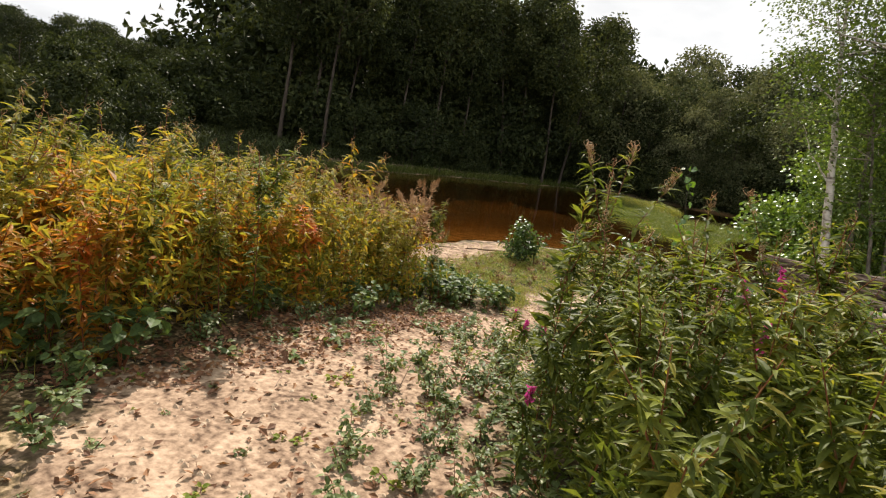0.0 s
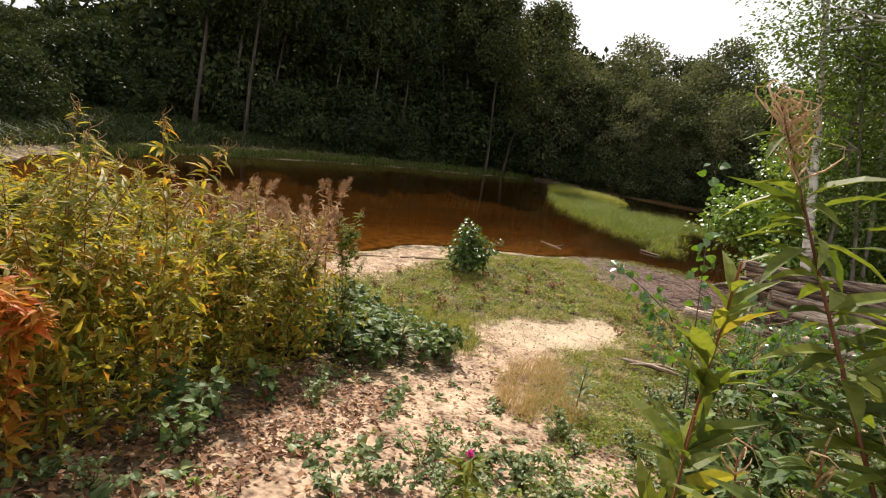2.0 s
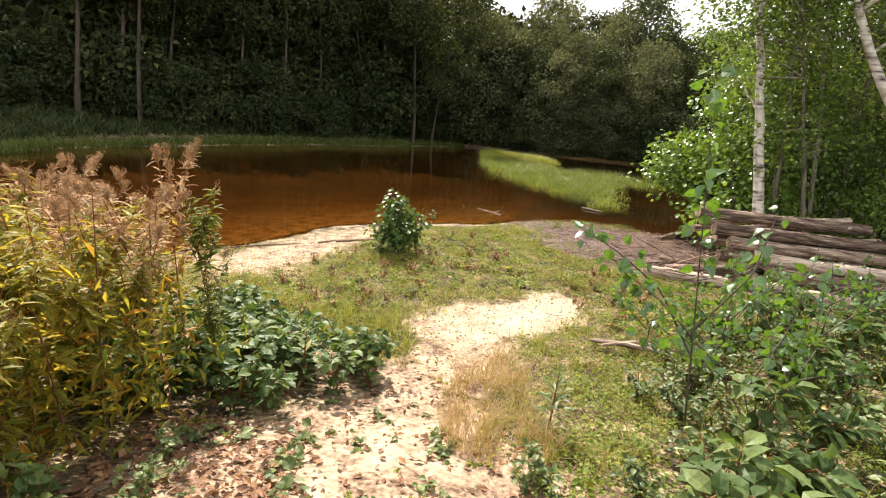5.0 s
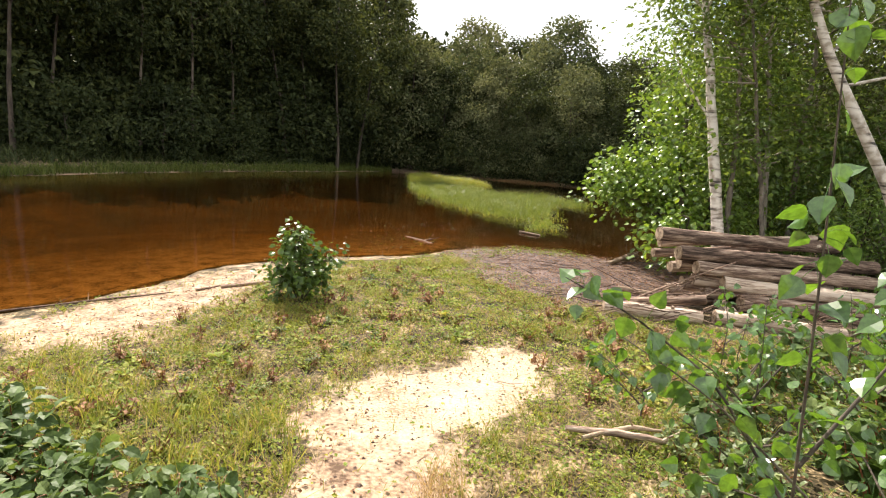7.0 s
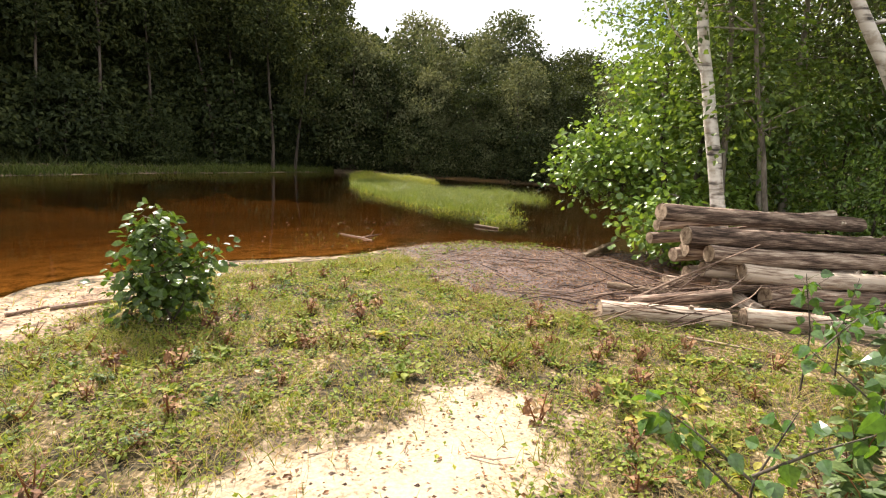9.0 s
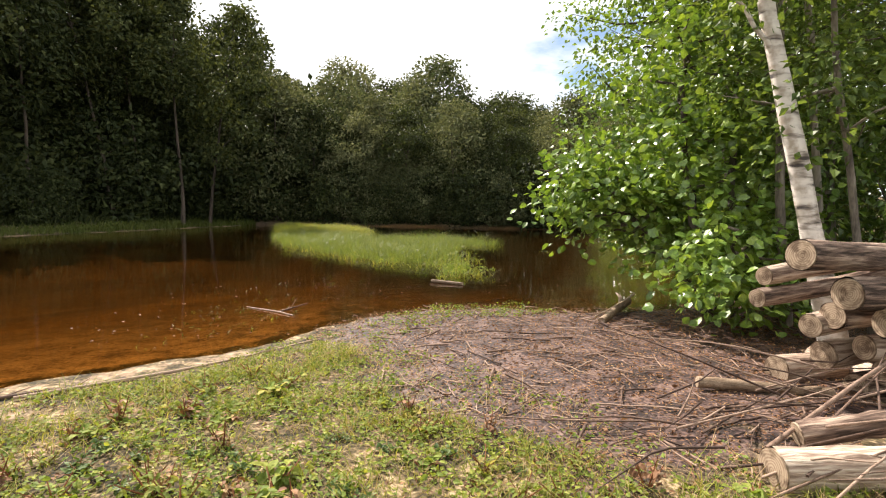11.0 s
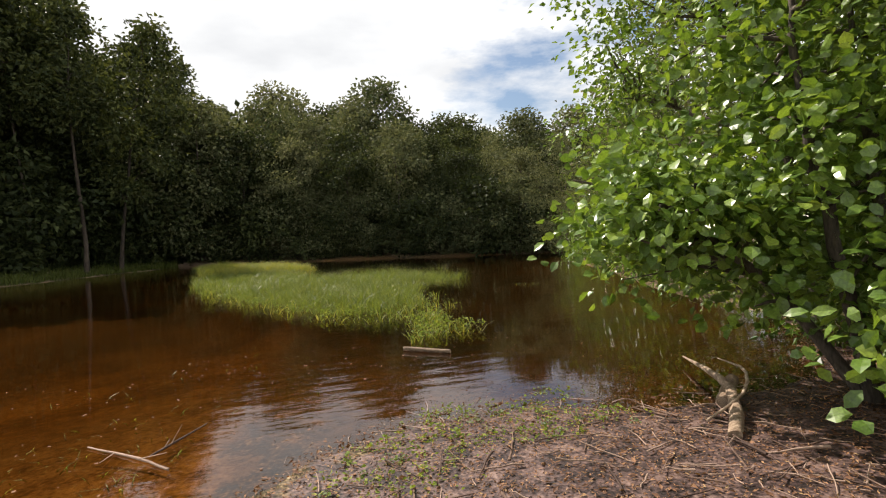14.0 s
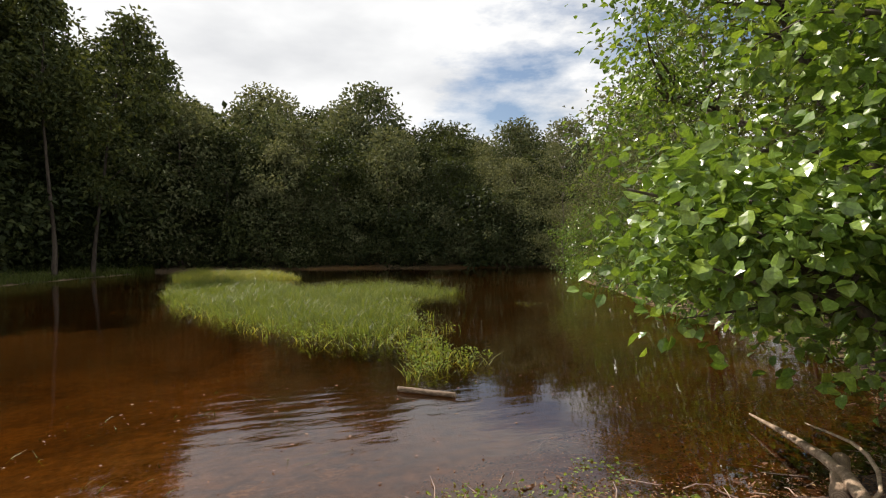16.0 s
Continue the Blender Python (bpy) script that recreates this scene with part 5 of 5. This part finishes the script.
fill(lambda x, y: brambles[r.integers(4)] if r.uniform() < 0.5 else sprigs[r.integers(4)], np.array([(-2.5, 6.3), (0.0, 6.1), (-0.1, 7.0), (0.2, 8.2), (1.3, 9.2), (0.8, 11.6), (-0.4, 11.8), (-1.7, 8.6)]), 0.5, r, 0.3, 0.5)


def rosette_weed(x, y, r):
    """Upright weed with long silvery leaves."""
    ob = thing("weed", "upright weed with long grey-green lance leaves", "plant", at_ground(x, y))
    g = Geo()
    tube(g, [(0, 0, -0.03), (0.01, 0, 0.25), (0.02, 0.01, 0.5)], [0.008, 0.007, 0.003], 6)
    part("stem", g, FW_STEM, ob)
    g = Geo()
    n = 34
    t = np.linspace(0.1, 1, n)
    an = np.arange(n) * 2.4
    base = np.stack([0.02 * t, 0.01 * t, 0.5 * t], -1)
    way = np.stack([np.cos(an), np.sin(an), 0.2 + 0.9 * t**2], -1)
    size = np.interp(t, [0, 0.4, 1], [0.1, 0.17, 0.09])
    leaves(g, base, way, np.tile((0, 0, 1.0), (n, 1)), size, size * 0.24, 0.15, False, 0.2, 0.4)
    part("foliage", g, BRAMBLE, ob)


rosette_weed(1.62, 4.95, r)
rosette_weed(-0.2, 5.1, r)

# ---------- young alder bush on the shore ----------
spots = np.concatenate([blob(r, 58, (-0.78, 10.0, 0.40), (0.43, 0.42, 0.32), 0.2), blob(r, 22, (-0.8, 10.0, 0.74), (0.28, 0.28, 0.2), 0.2), blob(r, 6, (-0.8, 9.98, 0.98), (0.08, 0.08, 0.14), 0.2), blob(r, 6, (-0.38, 10.0, 0.72), (0.1, 0.1, 0.12), 0.2)])
limb_tree("alder_shrub", "small glossy alder shrub alone on the grassy shore", r, [([(-0.72, 10.0, 0.05), (-0.75, 10.0, 0.5), (-0.8, 9.98, 1.05)], [0.012, 0.009, 0.003]), ([(-0.7, 10.0, 0.05), (-0.5, 10.0, 0.45), (-0.38, 10.0, 0.8)], [0.009, 0.006, 0.002]), ([(-0.74, 10.0, 0.05), (-0.95, 9.9, 0.4), (-1.05, 9.85, 0.65)], [0.009, 0.006, 0.002])],
          spots, 0.085, 0.062, 13, 0.085, LEAF_SHRUB, BARK, "shrub", False, 0.005, 0.5, 30)


# ---------- aspen saplings beside the path ----------
def sapling(label, stems, r, leaf=0.085, gap=0.075):
    ob = thing("aspen_sapling", label, "sapling")
    o = np.array(stems[0][0], float)
    ob.matrix_basis = Matrix.Translation(o)
    for pts in stems:
        p = np.array(pts, float) - o
        t = np.linspace(0, 1, 12)
        fine = np.stack([np.interp(t, np.linspace(0, 1, len(p)), p[:, k]) for k in range(3)], -1)
        g = Geo()
        tube(g, fine, np.linspace(0.008, 0.002, 12), 6)
        part("stem", g, BARK, ob, smooth=True)
        length = np.linalg.norm(np.diff(fine, axis=0), axis=1).sum()
        for q in range(int(length / gap)):
            s = r.uniform(0.3, 1.0) * 11
            a = np.array([np.interp(s, np.arange(12), fine[:, k]) for k in range(3)])
            d = unit(r.normal(size=3) + (0, 0, 0.2))
            b = a + d * r.uniform(0.04, 0.09)
            g = Geo()
            n = 9
            # heart-shaped blade of nine rim points round a midrib, hung from its stalk
            u = np.array([0, 0.08, 0.3, 0.62, 1.0, 0.62, 0.3, 0.08]) - 0.02
            w = np.array([0, 0.30, 0.46, 0.32, 0, -0.32, -0.46, -0.30])
            L_ = leaf * r.uniform(0.7, 1.2)
            way = unit(d + np.array([0, 0, -0.9]) + r.normal(0, 0.35, 3))
            nrm = unit(r.normal(size=3) + (0, -0.3, 0.9))
            side = unit(np.cross(way, nrm))
            up = np.cross(side, way)
            rim = b + np.outer(u, way) * L_ + np.outer(w, side) * L_ + np.outer(np.abs(w) * 0.22 - u**2 * 0.15, up) * L_
            mid = b + way * L_ * 0.45 - up * 0.03 * L_
            v = np.vstack([rim, mid])
            f = np.stack([np.full(8, 8), np.arange(8), (np.arange(8) + 1) % 8], -1)
            g.add(v, f)
            tube(g, [a, (a + b) / 2 + (0, 0, 0.006), b], [0.0014, 0.0012, 0.001], 3, False)
            part("leaf", g, ASPEN, ob)
    return ob


sapling("aspen sapling with large pale heart-shaped leaves", [[(2.6, 5.3, 0.2), (2.5, 5.23, 1.0), (2.38, 5.16, 1.9), (2.27, 5.12, 2.75)], [(2.51, 5.24, 0.9), (2.3, 5.5, 1.28), (1.95, 5.5, 1.52), (1.66, 5.5, 1.66)], [(2.49, 5.22, 1.1), (2.8, 5.3, 1.5), (2.95, 5.5, 1.9)]], r, 0.085, 0.055)
sapling("aspen sapling leaning over low brambles", [[(3.1, 5.3, 0.25), (2.7, 5.35, 0.85), (2.25, 5.4, 1.25), (1.9, 5.45, 1.45)], [(2.8, 5.33, 0.75), (2.5, 5.4, 0.85), (2.2, 5.45, 0.9)], [(2.9, 5.32, 0.6), (3.2, 5.5, 1.1), (3.3, 5.6, 1.7)]], r, 0.085, 0.055)
sapling("young aspen among brambles with silvery leaves", [[(3.3, 6.9, 0.15), (3.35, 6.9, 0.7), (3.3, 6.9, 1.3)], [(3.33, 6.9, 0.5), (3.0, 6.8, 0.8), (2.75, 6.8, 0.95)], [(3.33, 6.9, 0.6), (3.6, 7.0, 0.9), (3.9, 7.0, 1.1)]], r, 0.075, 0.035)
sapling("young aspen among brambles with silvery leaves", [[(4.3, 7.2, 0.15), (4.35, 7.3, 0.7), (4.3, 7.3, 1.2)], [(4.33, 7.2, 0.4), (4.0, 7.1, 0.7), (3.75, 7.1, 0.85)], [(4.33, 7.2, 0.5), (4.7, 7.3, 0.8), (4.9, 7.3, 1.0)]], r, 0.075, 0.035)
sapling("young aspen with silvery leaves near the log pile", [[(4.0, 8.6, 0.12), (4.0, 8.6, 0.6), (3.9, 8.6, 1.0)], [(4.0, 8.6, 0.4), (4.3, 8.6, 0.7), (4.5, 8.6, 0.8)]], r, 0.075, 0.035)
for x, y, h in ((3.7, 7.6, 1.1), (4.9, 8.2, 1.15), (5.6, 8.7, 1.2), (4.6, 9.0, 0.9), (5.2, 7.4, 1.2), (6.3, 9.2, 1.2), (3.0, 6.3, 0.9), (2.75, 7.3, 0.7), (3.5, 5.9, 1.0)):
    z0 = ground_z(x, y) - 0.02
    stems = [[(x, y, z0), (x + r.normal(0, 0.05), y, h * 0.55), (x + r.normal(0, 0.1), y, h)]]
    for _ in range(3):
        an, k = r.uniform(0, 6.28), r.uniform(0.3, 0.6)
        a = (x, y, z0 + k * (h - z0))
        stems.append([a, (a[0] + 0.2 * np.cos(an), a[1] + 0.2 * np.sin(an), a[2] + 0.15), (a[0] + 0.42 * np.cos(an), a[1] + 0.42 * np.sin(an), a[2] + 0.28)])
    sapling("young aspen with silvery leaves above brambles", stems, r, 0.075, 0.04)


# ---------- grass, litter, reeds: uncountable stuff ----------
def blades(name, label, category, xy, r, tall, wide, material, lean=0.35, z=None, uneven=0.6):
    """Standing blades, two triangles and a bend each."""
    k = len(xy)
    zz = height(xy[:, 0], xy[:, 1]) if z is None else z
    base = np.column_stack([xy, zz - 0.005])
    an = r.uniform(0, 6.28, k)
    L_ = tall * r.uniform(0.45, 1.2, k) * (1 + uneven * lumps(xy[:, 0], xy[:, 1], 1.1, 12) + 0.6 * uneven * lumps(xy[:, 0], xy[:, 1], 4.0, 13))
    side = np.stack([np.cos(an), np.sin(an), np.zeros(k)], -1) * (wide * r.uniform(0.6, 1.2, k))[:, None] / 2
    out = np.stack([r.normal(0, lean, k), r.normal(0, lean, k), np.ones(k)], -1)
    mid = base + out * L_[:, None] * 0.55
    tip = base + (out * np.array([1.7, 1.7, 0.95])) * L_[:, None]
    g = Geo()
    v = np.stack([base - side, base + side, mid + side * 0.8, mid - side * 0.8, tip], 1)
    o = np.arange(k)[:, None] * 5
    g.add(v, o + np.array([[0, 1, 2, 3]]))
    g.f.append(o + np.array([[3, 2, 4]]))
    return tagged(new(name, g.mesh(name, material)), label, category, kind="stuff")


r = np.random.default_rng(61)
MEADOW = np.array([(-3.6, 7.2), (-2.2, 6.0), (0.3, 5.8), (1.6, 4.2), (2.4, 4.8), (3.0, 7.2), (5.5, 9.3), (4.4, 10.3), (2.8, 10.5), (1.8, 11.6), (1.2, 13.6), (0, 12.9), (-1.3, 12.3), (-2.3, 11.1), (-3.0, 9.5)])


def off_sand(xy, share):
    s = np.maximum(inside_by(SAND_A, xy[:, 0], xy[:, 1]), inside_by(SAND_B, xy[:, 0], xy[:, 1]) * 0.7)
    s = np.maximum(s, inside_by(SAND_C, xy[:, 0], xy[:, 1]))
    return xy[(s < 0.05 + r.normal(0, 0.12, len(xy))) | (r.uniform(0, 1, len(xy)) < share)]


blades("grass", "short patchy green and straw-coloured grass", "grass", off_sand(scatter(MEADOW, 150000, r, 0.5), 0.03), r, 0.095, 0.006, GRASS, 0.55, None, 1.1)
blades("dry_grass", "thin dry straw-coloured grass", "grass", off_sand(scatter(MEADOW, 90000, r, 0.9), 0.15), r, 0.075, 0.004, STRAW, 0.8)
TUFT = np.array([(-2.3, 6.2), (-0.6, 6.0), (0.4, 5.7), (0.2, 6.8), (-0.6, 7.4), (-2.0, 7.6)])
blades("tall_grass", "lush green grass at the foot of the bank", "grass", scatter(TUFT, 9000, r, 0.7), r, 0.2, 0.007, GRASS, 0.35)
DRY = np.array([(0.9, 4.3), (1.5, 4.4), (1.5, 5.6), (1.2, 6.4), (0.9, 5.4)])
blades("dry_grass", "dry tan grass in the middle of the path", "grass", scatter(DRY, 9000, r, 0.6), r, 0.27, 0.004, STRAW, 0.35)
FAR_BANK = np.array([(-16.5, 14), (-17.5, 20), (-16, 27.4), (-13.6, 34.6), (-10.5, 41), (-8, 46), (-5.2, 50.5), (-4.6, 49.3), (-7.0, 45), (-9.2, 40), (-12.4, 34), (-14.8, 27), (-16.2, 20), (-15.2, 13)])
# bank grass, its blades coloured as if shaded by the wood
blades("bank_grass", "green grass along the far bank, darkened for wood shade", "grass", scatter(FAR_BANK, 90000, r), r, 0.4, 0.035, SHADED_BLADE, 0.3)
WOOD_FLOOR = np.array([(-17, 11), (-40, 6), (-44, 34), (-20, 52), (-5, 56), (-5.5, 51), (-9, 46), (-11.5, 41), (-14.5, 35), (-17, 28), (-18.2, 20)])
blades("wood_undergrowth", "dark tangled undergrowth on the far bank", "undergrowth", scatter(WOOD_FLOOR, 110000, r), r, 0.55, 0.07, LEAF_FAR, 0.5)
xy = np.concatenate([scatter(ISLE, 60000, r, 0, 2.6), scatter(ISLE, 60000, r, 1.8)])
blades("reeds", "bright green reed bed standing in the pond", "reeds", xy, r, 0.27, 0.012, REED, 0.4, np.full(len(xy), -0.03), 1.2)
xy = scatter(FAR_LOBE, 60000, r, 0, 1.0)
blades("reeds", "green reed bed standing far out in the pond", "reeds", xy, r, 0.36, 0.016, REED, 0.4, np.full(len(xy), -0.03), 0.8)
PATCH = np.array([(3.5, 19.9), (3.3, 18.6), (3.9, 18.4), (4.4, 19.1), (4.35, 20.4), (3.9, 20.6)])
FRINGE = np.array([(-0.9, 28.4), (0.3, 25.2), (1.2, 22.8), (2.0, 21.2), (3.0, 20.4), (4.2, 20.5), (5.0, 21.6), (5.2, 23.6), (4.2, 23.0), (3.6, 22.0), (2.4, 22.6), (0.8, 26.0)])
xy = np.concatenate([scatter(PATCH, 1500, r, 0.9), scatter(FRINGE, 5200, r, 1.0)])
leaf_xy = np.concatenate([scatter(PATCH, 2600, r, 0.9), scatter(FRINGE, 7000, r, 1.0)])
blades("reeds", "sparse yellow-green water plants in the shallows", "reeds", xy, r, 0.2, 0.016, REED, 0.5, np.full(len(xy), -0.03))
xy = np.concatenate([scatter(np.array([(7.8, 24.3), (8.5, 24.4), (8.5, 25.1), (8.0, 25.1)]), 300, r), scatter(np.array([(0.2, 15.2), (2.0, 16.5), (1.6, 19.5), (-0.5, 19), (-1, 16)]), 330, r, 1.6), scatter(np.array([(-0.6, 14.0), (0.6, 14.4), (1.0, 15.6), (0.2, 16.6), (-1.0, 15.6)]), 700, r, 0.8)])
blades("water_weed", "small tufts of water weed breaking the surface", "water weed", xy, r, 0.055, 0.01, REED, 0.7, np.full(len(xy), -0.02))


def litter(name, label, xy, r, size, wide, material, category, lift=0.01, flat=2.5, z=None):
    k = len(xy)
    zz = height(xy[:, 0], xy[:, 1]) if z is None else z
    g = Geo()
    way = rand_dirs(k, r)
    way[:, 2] *= 0.25
    L_ = size * r.uniform(0.5, 1.3, k)
    leaves(g, np.column_stack([xy, zz + lift * r.uniform(0.3, 1.5, k)]), way, rand_dirs(k, r, flat), L_, L_ * wide, 0.1, True, 0.1)
    return tagged(new(name, g.mesh(name, material)), label, category, kind="stuff")


litter("water_plants", "small yellow-green leaves of plants on the water", leaf_xy, r, 0.05, 0.6, CLOVER, "water plants", 0.1, 0.8, np.full(len(leaf_xy), 0.02))
litter("ground_weeds", "carpet of small round weed leaves among grass", off_sand(scatter(MEADOW, 150000, r, 0.6), 0.02), r, 0.036, 0.7, CLOVER, "weeds", 0.03, 2.0)
litter("ground_weeds", "bright green low clover carpet under brambles", scatter(np.array([(1.3, 2.4), (1.3, 3.6), (1.65, 4.6), (1.9, 6.6), (3.2, 7.4), (5.4, 9.2), (8, 9.6), (8, 4), (3, 2.2)]), 80000, r, 0.9), r, 0.036, 0.75, CLOVER, "weeds", 0.06, 2.0)
PATH = np.array([(-0.7, -2.5), (-0.6, 4.6), (0.6, 6.2), (1.6, 4.6), (2.4, 3.5), (2.0, 0), (2.8, -2.5)])
litter("fallen_leaves", "brown fallen leaves on the sandy path", np.concatenate([scatter(PATH, 10000, r, 0.5), scatter(np.array([(-0.75, -0.5), (-0.7, 4.5), (0.2, 4.2), (0.25, 1.5), (0.0, 0)]), 8000, r)]), r, 0.052, 0.6, DEAD, "leaves", 0.012)
litter("bark_flakes", "brown bark flakes and crumbs over mud", scatter(MUD, 60000, r), r, 0.028, 0.4, DEAD, "litter", 0.012)
litter("fallen_leaves", "scattered brown leaves on mud", scatter(MUD, 9000, r, 0.5), r, 0.048, 0.5, DEAD, "leaves", 0.012)
STRIP = np.array([(1.0, 13.4), (1.6, 12.2), (2.2, 11.0), (3.0, 10.1), (3.9, 10.2), (3.0, 11.3), (2.5, 12.3), (1.9, 13.6)])
litter("ground_weeds", "small weeds spreading onto the mud", scatter(STRIP, 9000, r, 0.5), r, 0.03, 0.7, CLOVER, "weeds", 0.03, 1.6)
blades("dry_grass", "thin dry grass at the edge of the mud", "grass", scatter(STRIP, 6000, r, 0.6), r, 0.09, 0.004, STRAW, 0.7)
WILD = np.array([(-9, -7), (9, -7), (10.5, 4), (10.5, 10.5), (5.6, 9.4), (3.0, 7.2), (2.2, 3.4), (2.6, -0.8), (3.2, -3.0), (1.4, -5.5), (-0.4, -2.0), (-1.0, 4.6), (-3.4, 6.6), (-9, 6.4)])
blades("rough_grass", "rough mixed grass around the willowherb", "grass", scatter(WILD, 70000, r, 0.9), r, 0.2, 0.009, GRASS, 0.45)
litter("ground_weeds", "leafy weeds among rough grass", scatter(WILD, 50000, r, 0.7), r, 0.05, 0.6, BRAMBLE, "weeds", 0.08, 1.2)
litter("fallen_leaves", "scattered dead leaves in short grass", scatter(MEADOW, 12000, r), r, 0.03, 0.6, DEAD, "leaves", 0.015)
litter("mud_weeds", "small green weeds at the muddy waterline", np.concatenate([scatter(np.array([(1.2, 14.0), (1.6, 13.4), (2.6, 14.4), (4.2, 14.8), (4.0, 15.9), (2.8, 15.7), (1.8, 15.2)]), 8000, r, 0.5), scatter(np.array([(-0.5, 12.6), (0.9, 13.9), (1.8, 13.2), (1.6, 11.5), (0.4, 11.6)]), 9000, r, 0.5)]), r, 0.032, 0.6, CLOVER, "weeds", 0.035, 1.0)
xy = scatter(np.array([(-1.5, 13.8), (0.6, 14.2), (2.6, 16.0), (5.5, 16.6), (5.5, 18.5), (1, 19), (-2, 18)]), 420, r)
litter("floating_leaves", "pale leaves floating on shallow brown water", xy, r, 0.035, 0.6, DEAD, "leaves", 0.003, 20.0, np.full(len(xy), 0.003))

# twigs on the mud: one by one near the walker's line, the rest joined
twig_meshes = []
for q in range(14):
    g = Geo()
    ln = r.uniform(0.14, 0.6)
    s = np.linspace(-0.5, 0.5, 6)
    pts = np.stack([s * ln, np.cumsum(r.normal(0, 0.006, 6)), np.abs(r.normal(0, 0.006, 6))], -1)
    tube(g, pts, np.linspace(r.uniform(0.004, 0.012), 0.003, 6), 5, True, 0.1, r)
    twig_meshes.append(g.mesh("twig", TWIG, True))
xy = scatter(np.array([(1.5, 12.6), (1.9, 11.4), (2.7, 10.5), (5.0, 11.4), (5.4, 13.4), (4.6, 15.0), (2.6, 15.0), (1.5, 14.2)]), 330, r)[:290]
for x, y in xy:
    ob = new("twig", twig_meshes[r.integers(14)])
    ob.matrix_basis = pose(x, y, ground_z(x, y) + 0.012, r.uniform(-5, 5), r.uniform(-8, 8), r.uniform(0, 360))
    tagged(ob, "thin weathered twig lying on dark mud", "twig", "twigs on the mud")
g = Geo()
for x, y in np.concatenate([scatter(MUD, 700, r), scatter(MEADOW, 200, r), scatter(np.array([(3, 9.6), (6.5, 9.2), (7, 11), (4, 11)]), 200, r)]):
    an, ln = r.uniform(0, 6.28), r.uniform(0.05, 0.3)
    z = ground_z(x, y) + 0.012
    d = np.array([np.cos(an), np.sin(an), r.uniform(-0.03, 0.1)]) * ln
    p = np.array([x, y, z])
    tube(g, [p, p + d * 0.5 + r.normal(0, 0.01, 3), p + d], [0.005, 0.004, 0.002], 4, False)
tagged(new("twig_litter", g.mesh("twig_litter", TWIG)), "litter of small twigs over mud and grass", "twigs", kind="stuff")


def lump_stuff(name, label, xy, r, size, material, category):
    """Small uneven clods, eight faces each."""
    k = len(xy)
    base = np.array([(1, 0, 0), (0, 1, 0), (-1, 0, 0), (0, -1, 0), (0, 0, 0.7), (0, 0, -0.7)], float)
    scale = size * r.uniform(0.4, 1.4, k)
    v = base[None] * r.uniform(0.6, 1.3, (k, 6, 1)) * scale[:, None, None] + np.column_stack([xy, height(xy[:, 0], xy[:, 1])])[:, None]
    o = np.arange(k)[:, None] * 6
    g = Geo()
    g.add(v, np.concatenate([o + np.array([f]) for f in ((0, 1, 4), (1, 2, 4), (2, 3, 4), (3, 0, 4), (1, 0, 5), (2, 1, 5), (3, 2, 5), (0, 3, 5))]))
    return tagged(new(name, g.mesh(name, material)), label, category, kind="stuff")


CLOD = surface("sandy_clod", [(0.3, (0.16, 0.105, 0.065)), (0.5, (0.33, 0.235, 0.155)), (0.7, (0.47, 0.36, 0.25))], (20, 20, 20), 0.95, 0.5)
DARK_CLOD = surface("dark_crumb", [(0.3, (0.02, 0.014, 0.01)), (0.5, (0.06, 0.04, 0.03)), (0.7, (0.13, 0.09, 0.07))], (20, 20, 20), 0.95, 0.5)
lump_stuff("sand_clods", "small crumbs and clods of dry sand", scatter(PATH, 6500, r, 0.4), r, 0.017, CLOD, "soil")
lump_stuff("mud_crumbs", "dark crumbs of bark and mud", scatter(MUD, 9000, r), r, 0.013, DARK_CLOD, "soil")
lump_stuff("soil_crumbs", "dark crumbs of soil between grass", scatter(MEADOW, 7000, r, 0.5), r, 0.014, DARK_CLOD, "soil")
for x, y, turn, c in ((-1.05, 9.25, 20, 0.1), (2.85, 9.6, 70, 0.08), (0.35, 8.9, 140, 0.05), (6.9, 15.6, 30, 0.05)):
    g = Geo()
    n = 9
    a = np.arange(n) * 6.2832 / n
    rim = np.stack([np.cos(a) * c * r.uniform(0.8, 1.1, n), np.sin(a) * c * 0.5 * r.uniform(0.8, 1.1, n)], -1)
    v = np.vstack([np.column_stack([rim, np.full(n, 0.016)]), np.column_stack([rim * 1.04, np.full(n, -0.01)]), (0, 0, 0.02)])
    g.v, g.count = [v], len(v)
    g.f = [np.stack([np.full(n, 2 * n), np.arange(n), (np.arange(n) + 1) % n], -1), np.stack([n + np.arange(n), n + (np.arange(n) + 1) % n, (np.arange(n) + 1) % n, np.arange(n)], -1)]
    ob = new("wood_chip", g.mesh("wood_chip", DRIFT))
    ob.matrix_basis = pose(x, y, ground_z(x, y) + 0.01, r.uniform(-4, 4), r.uniform(-4, 4), turn)
    tagged(ob, "pale flat chip of wood lying on the ground", "wood chip")
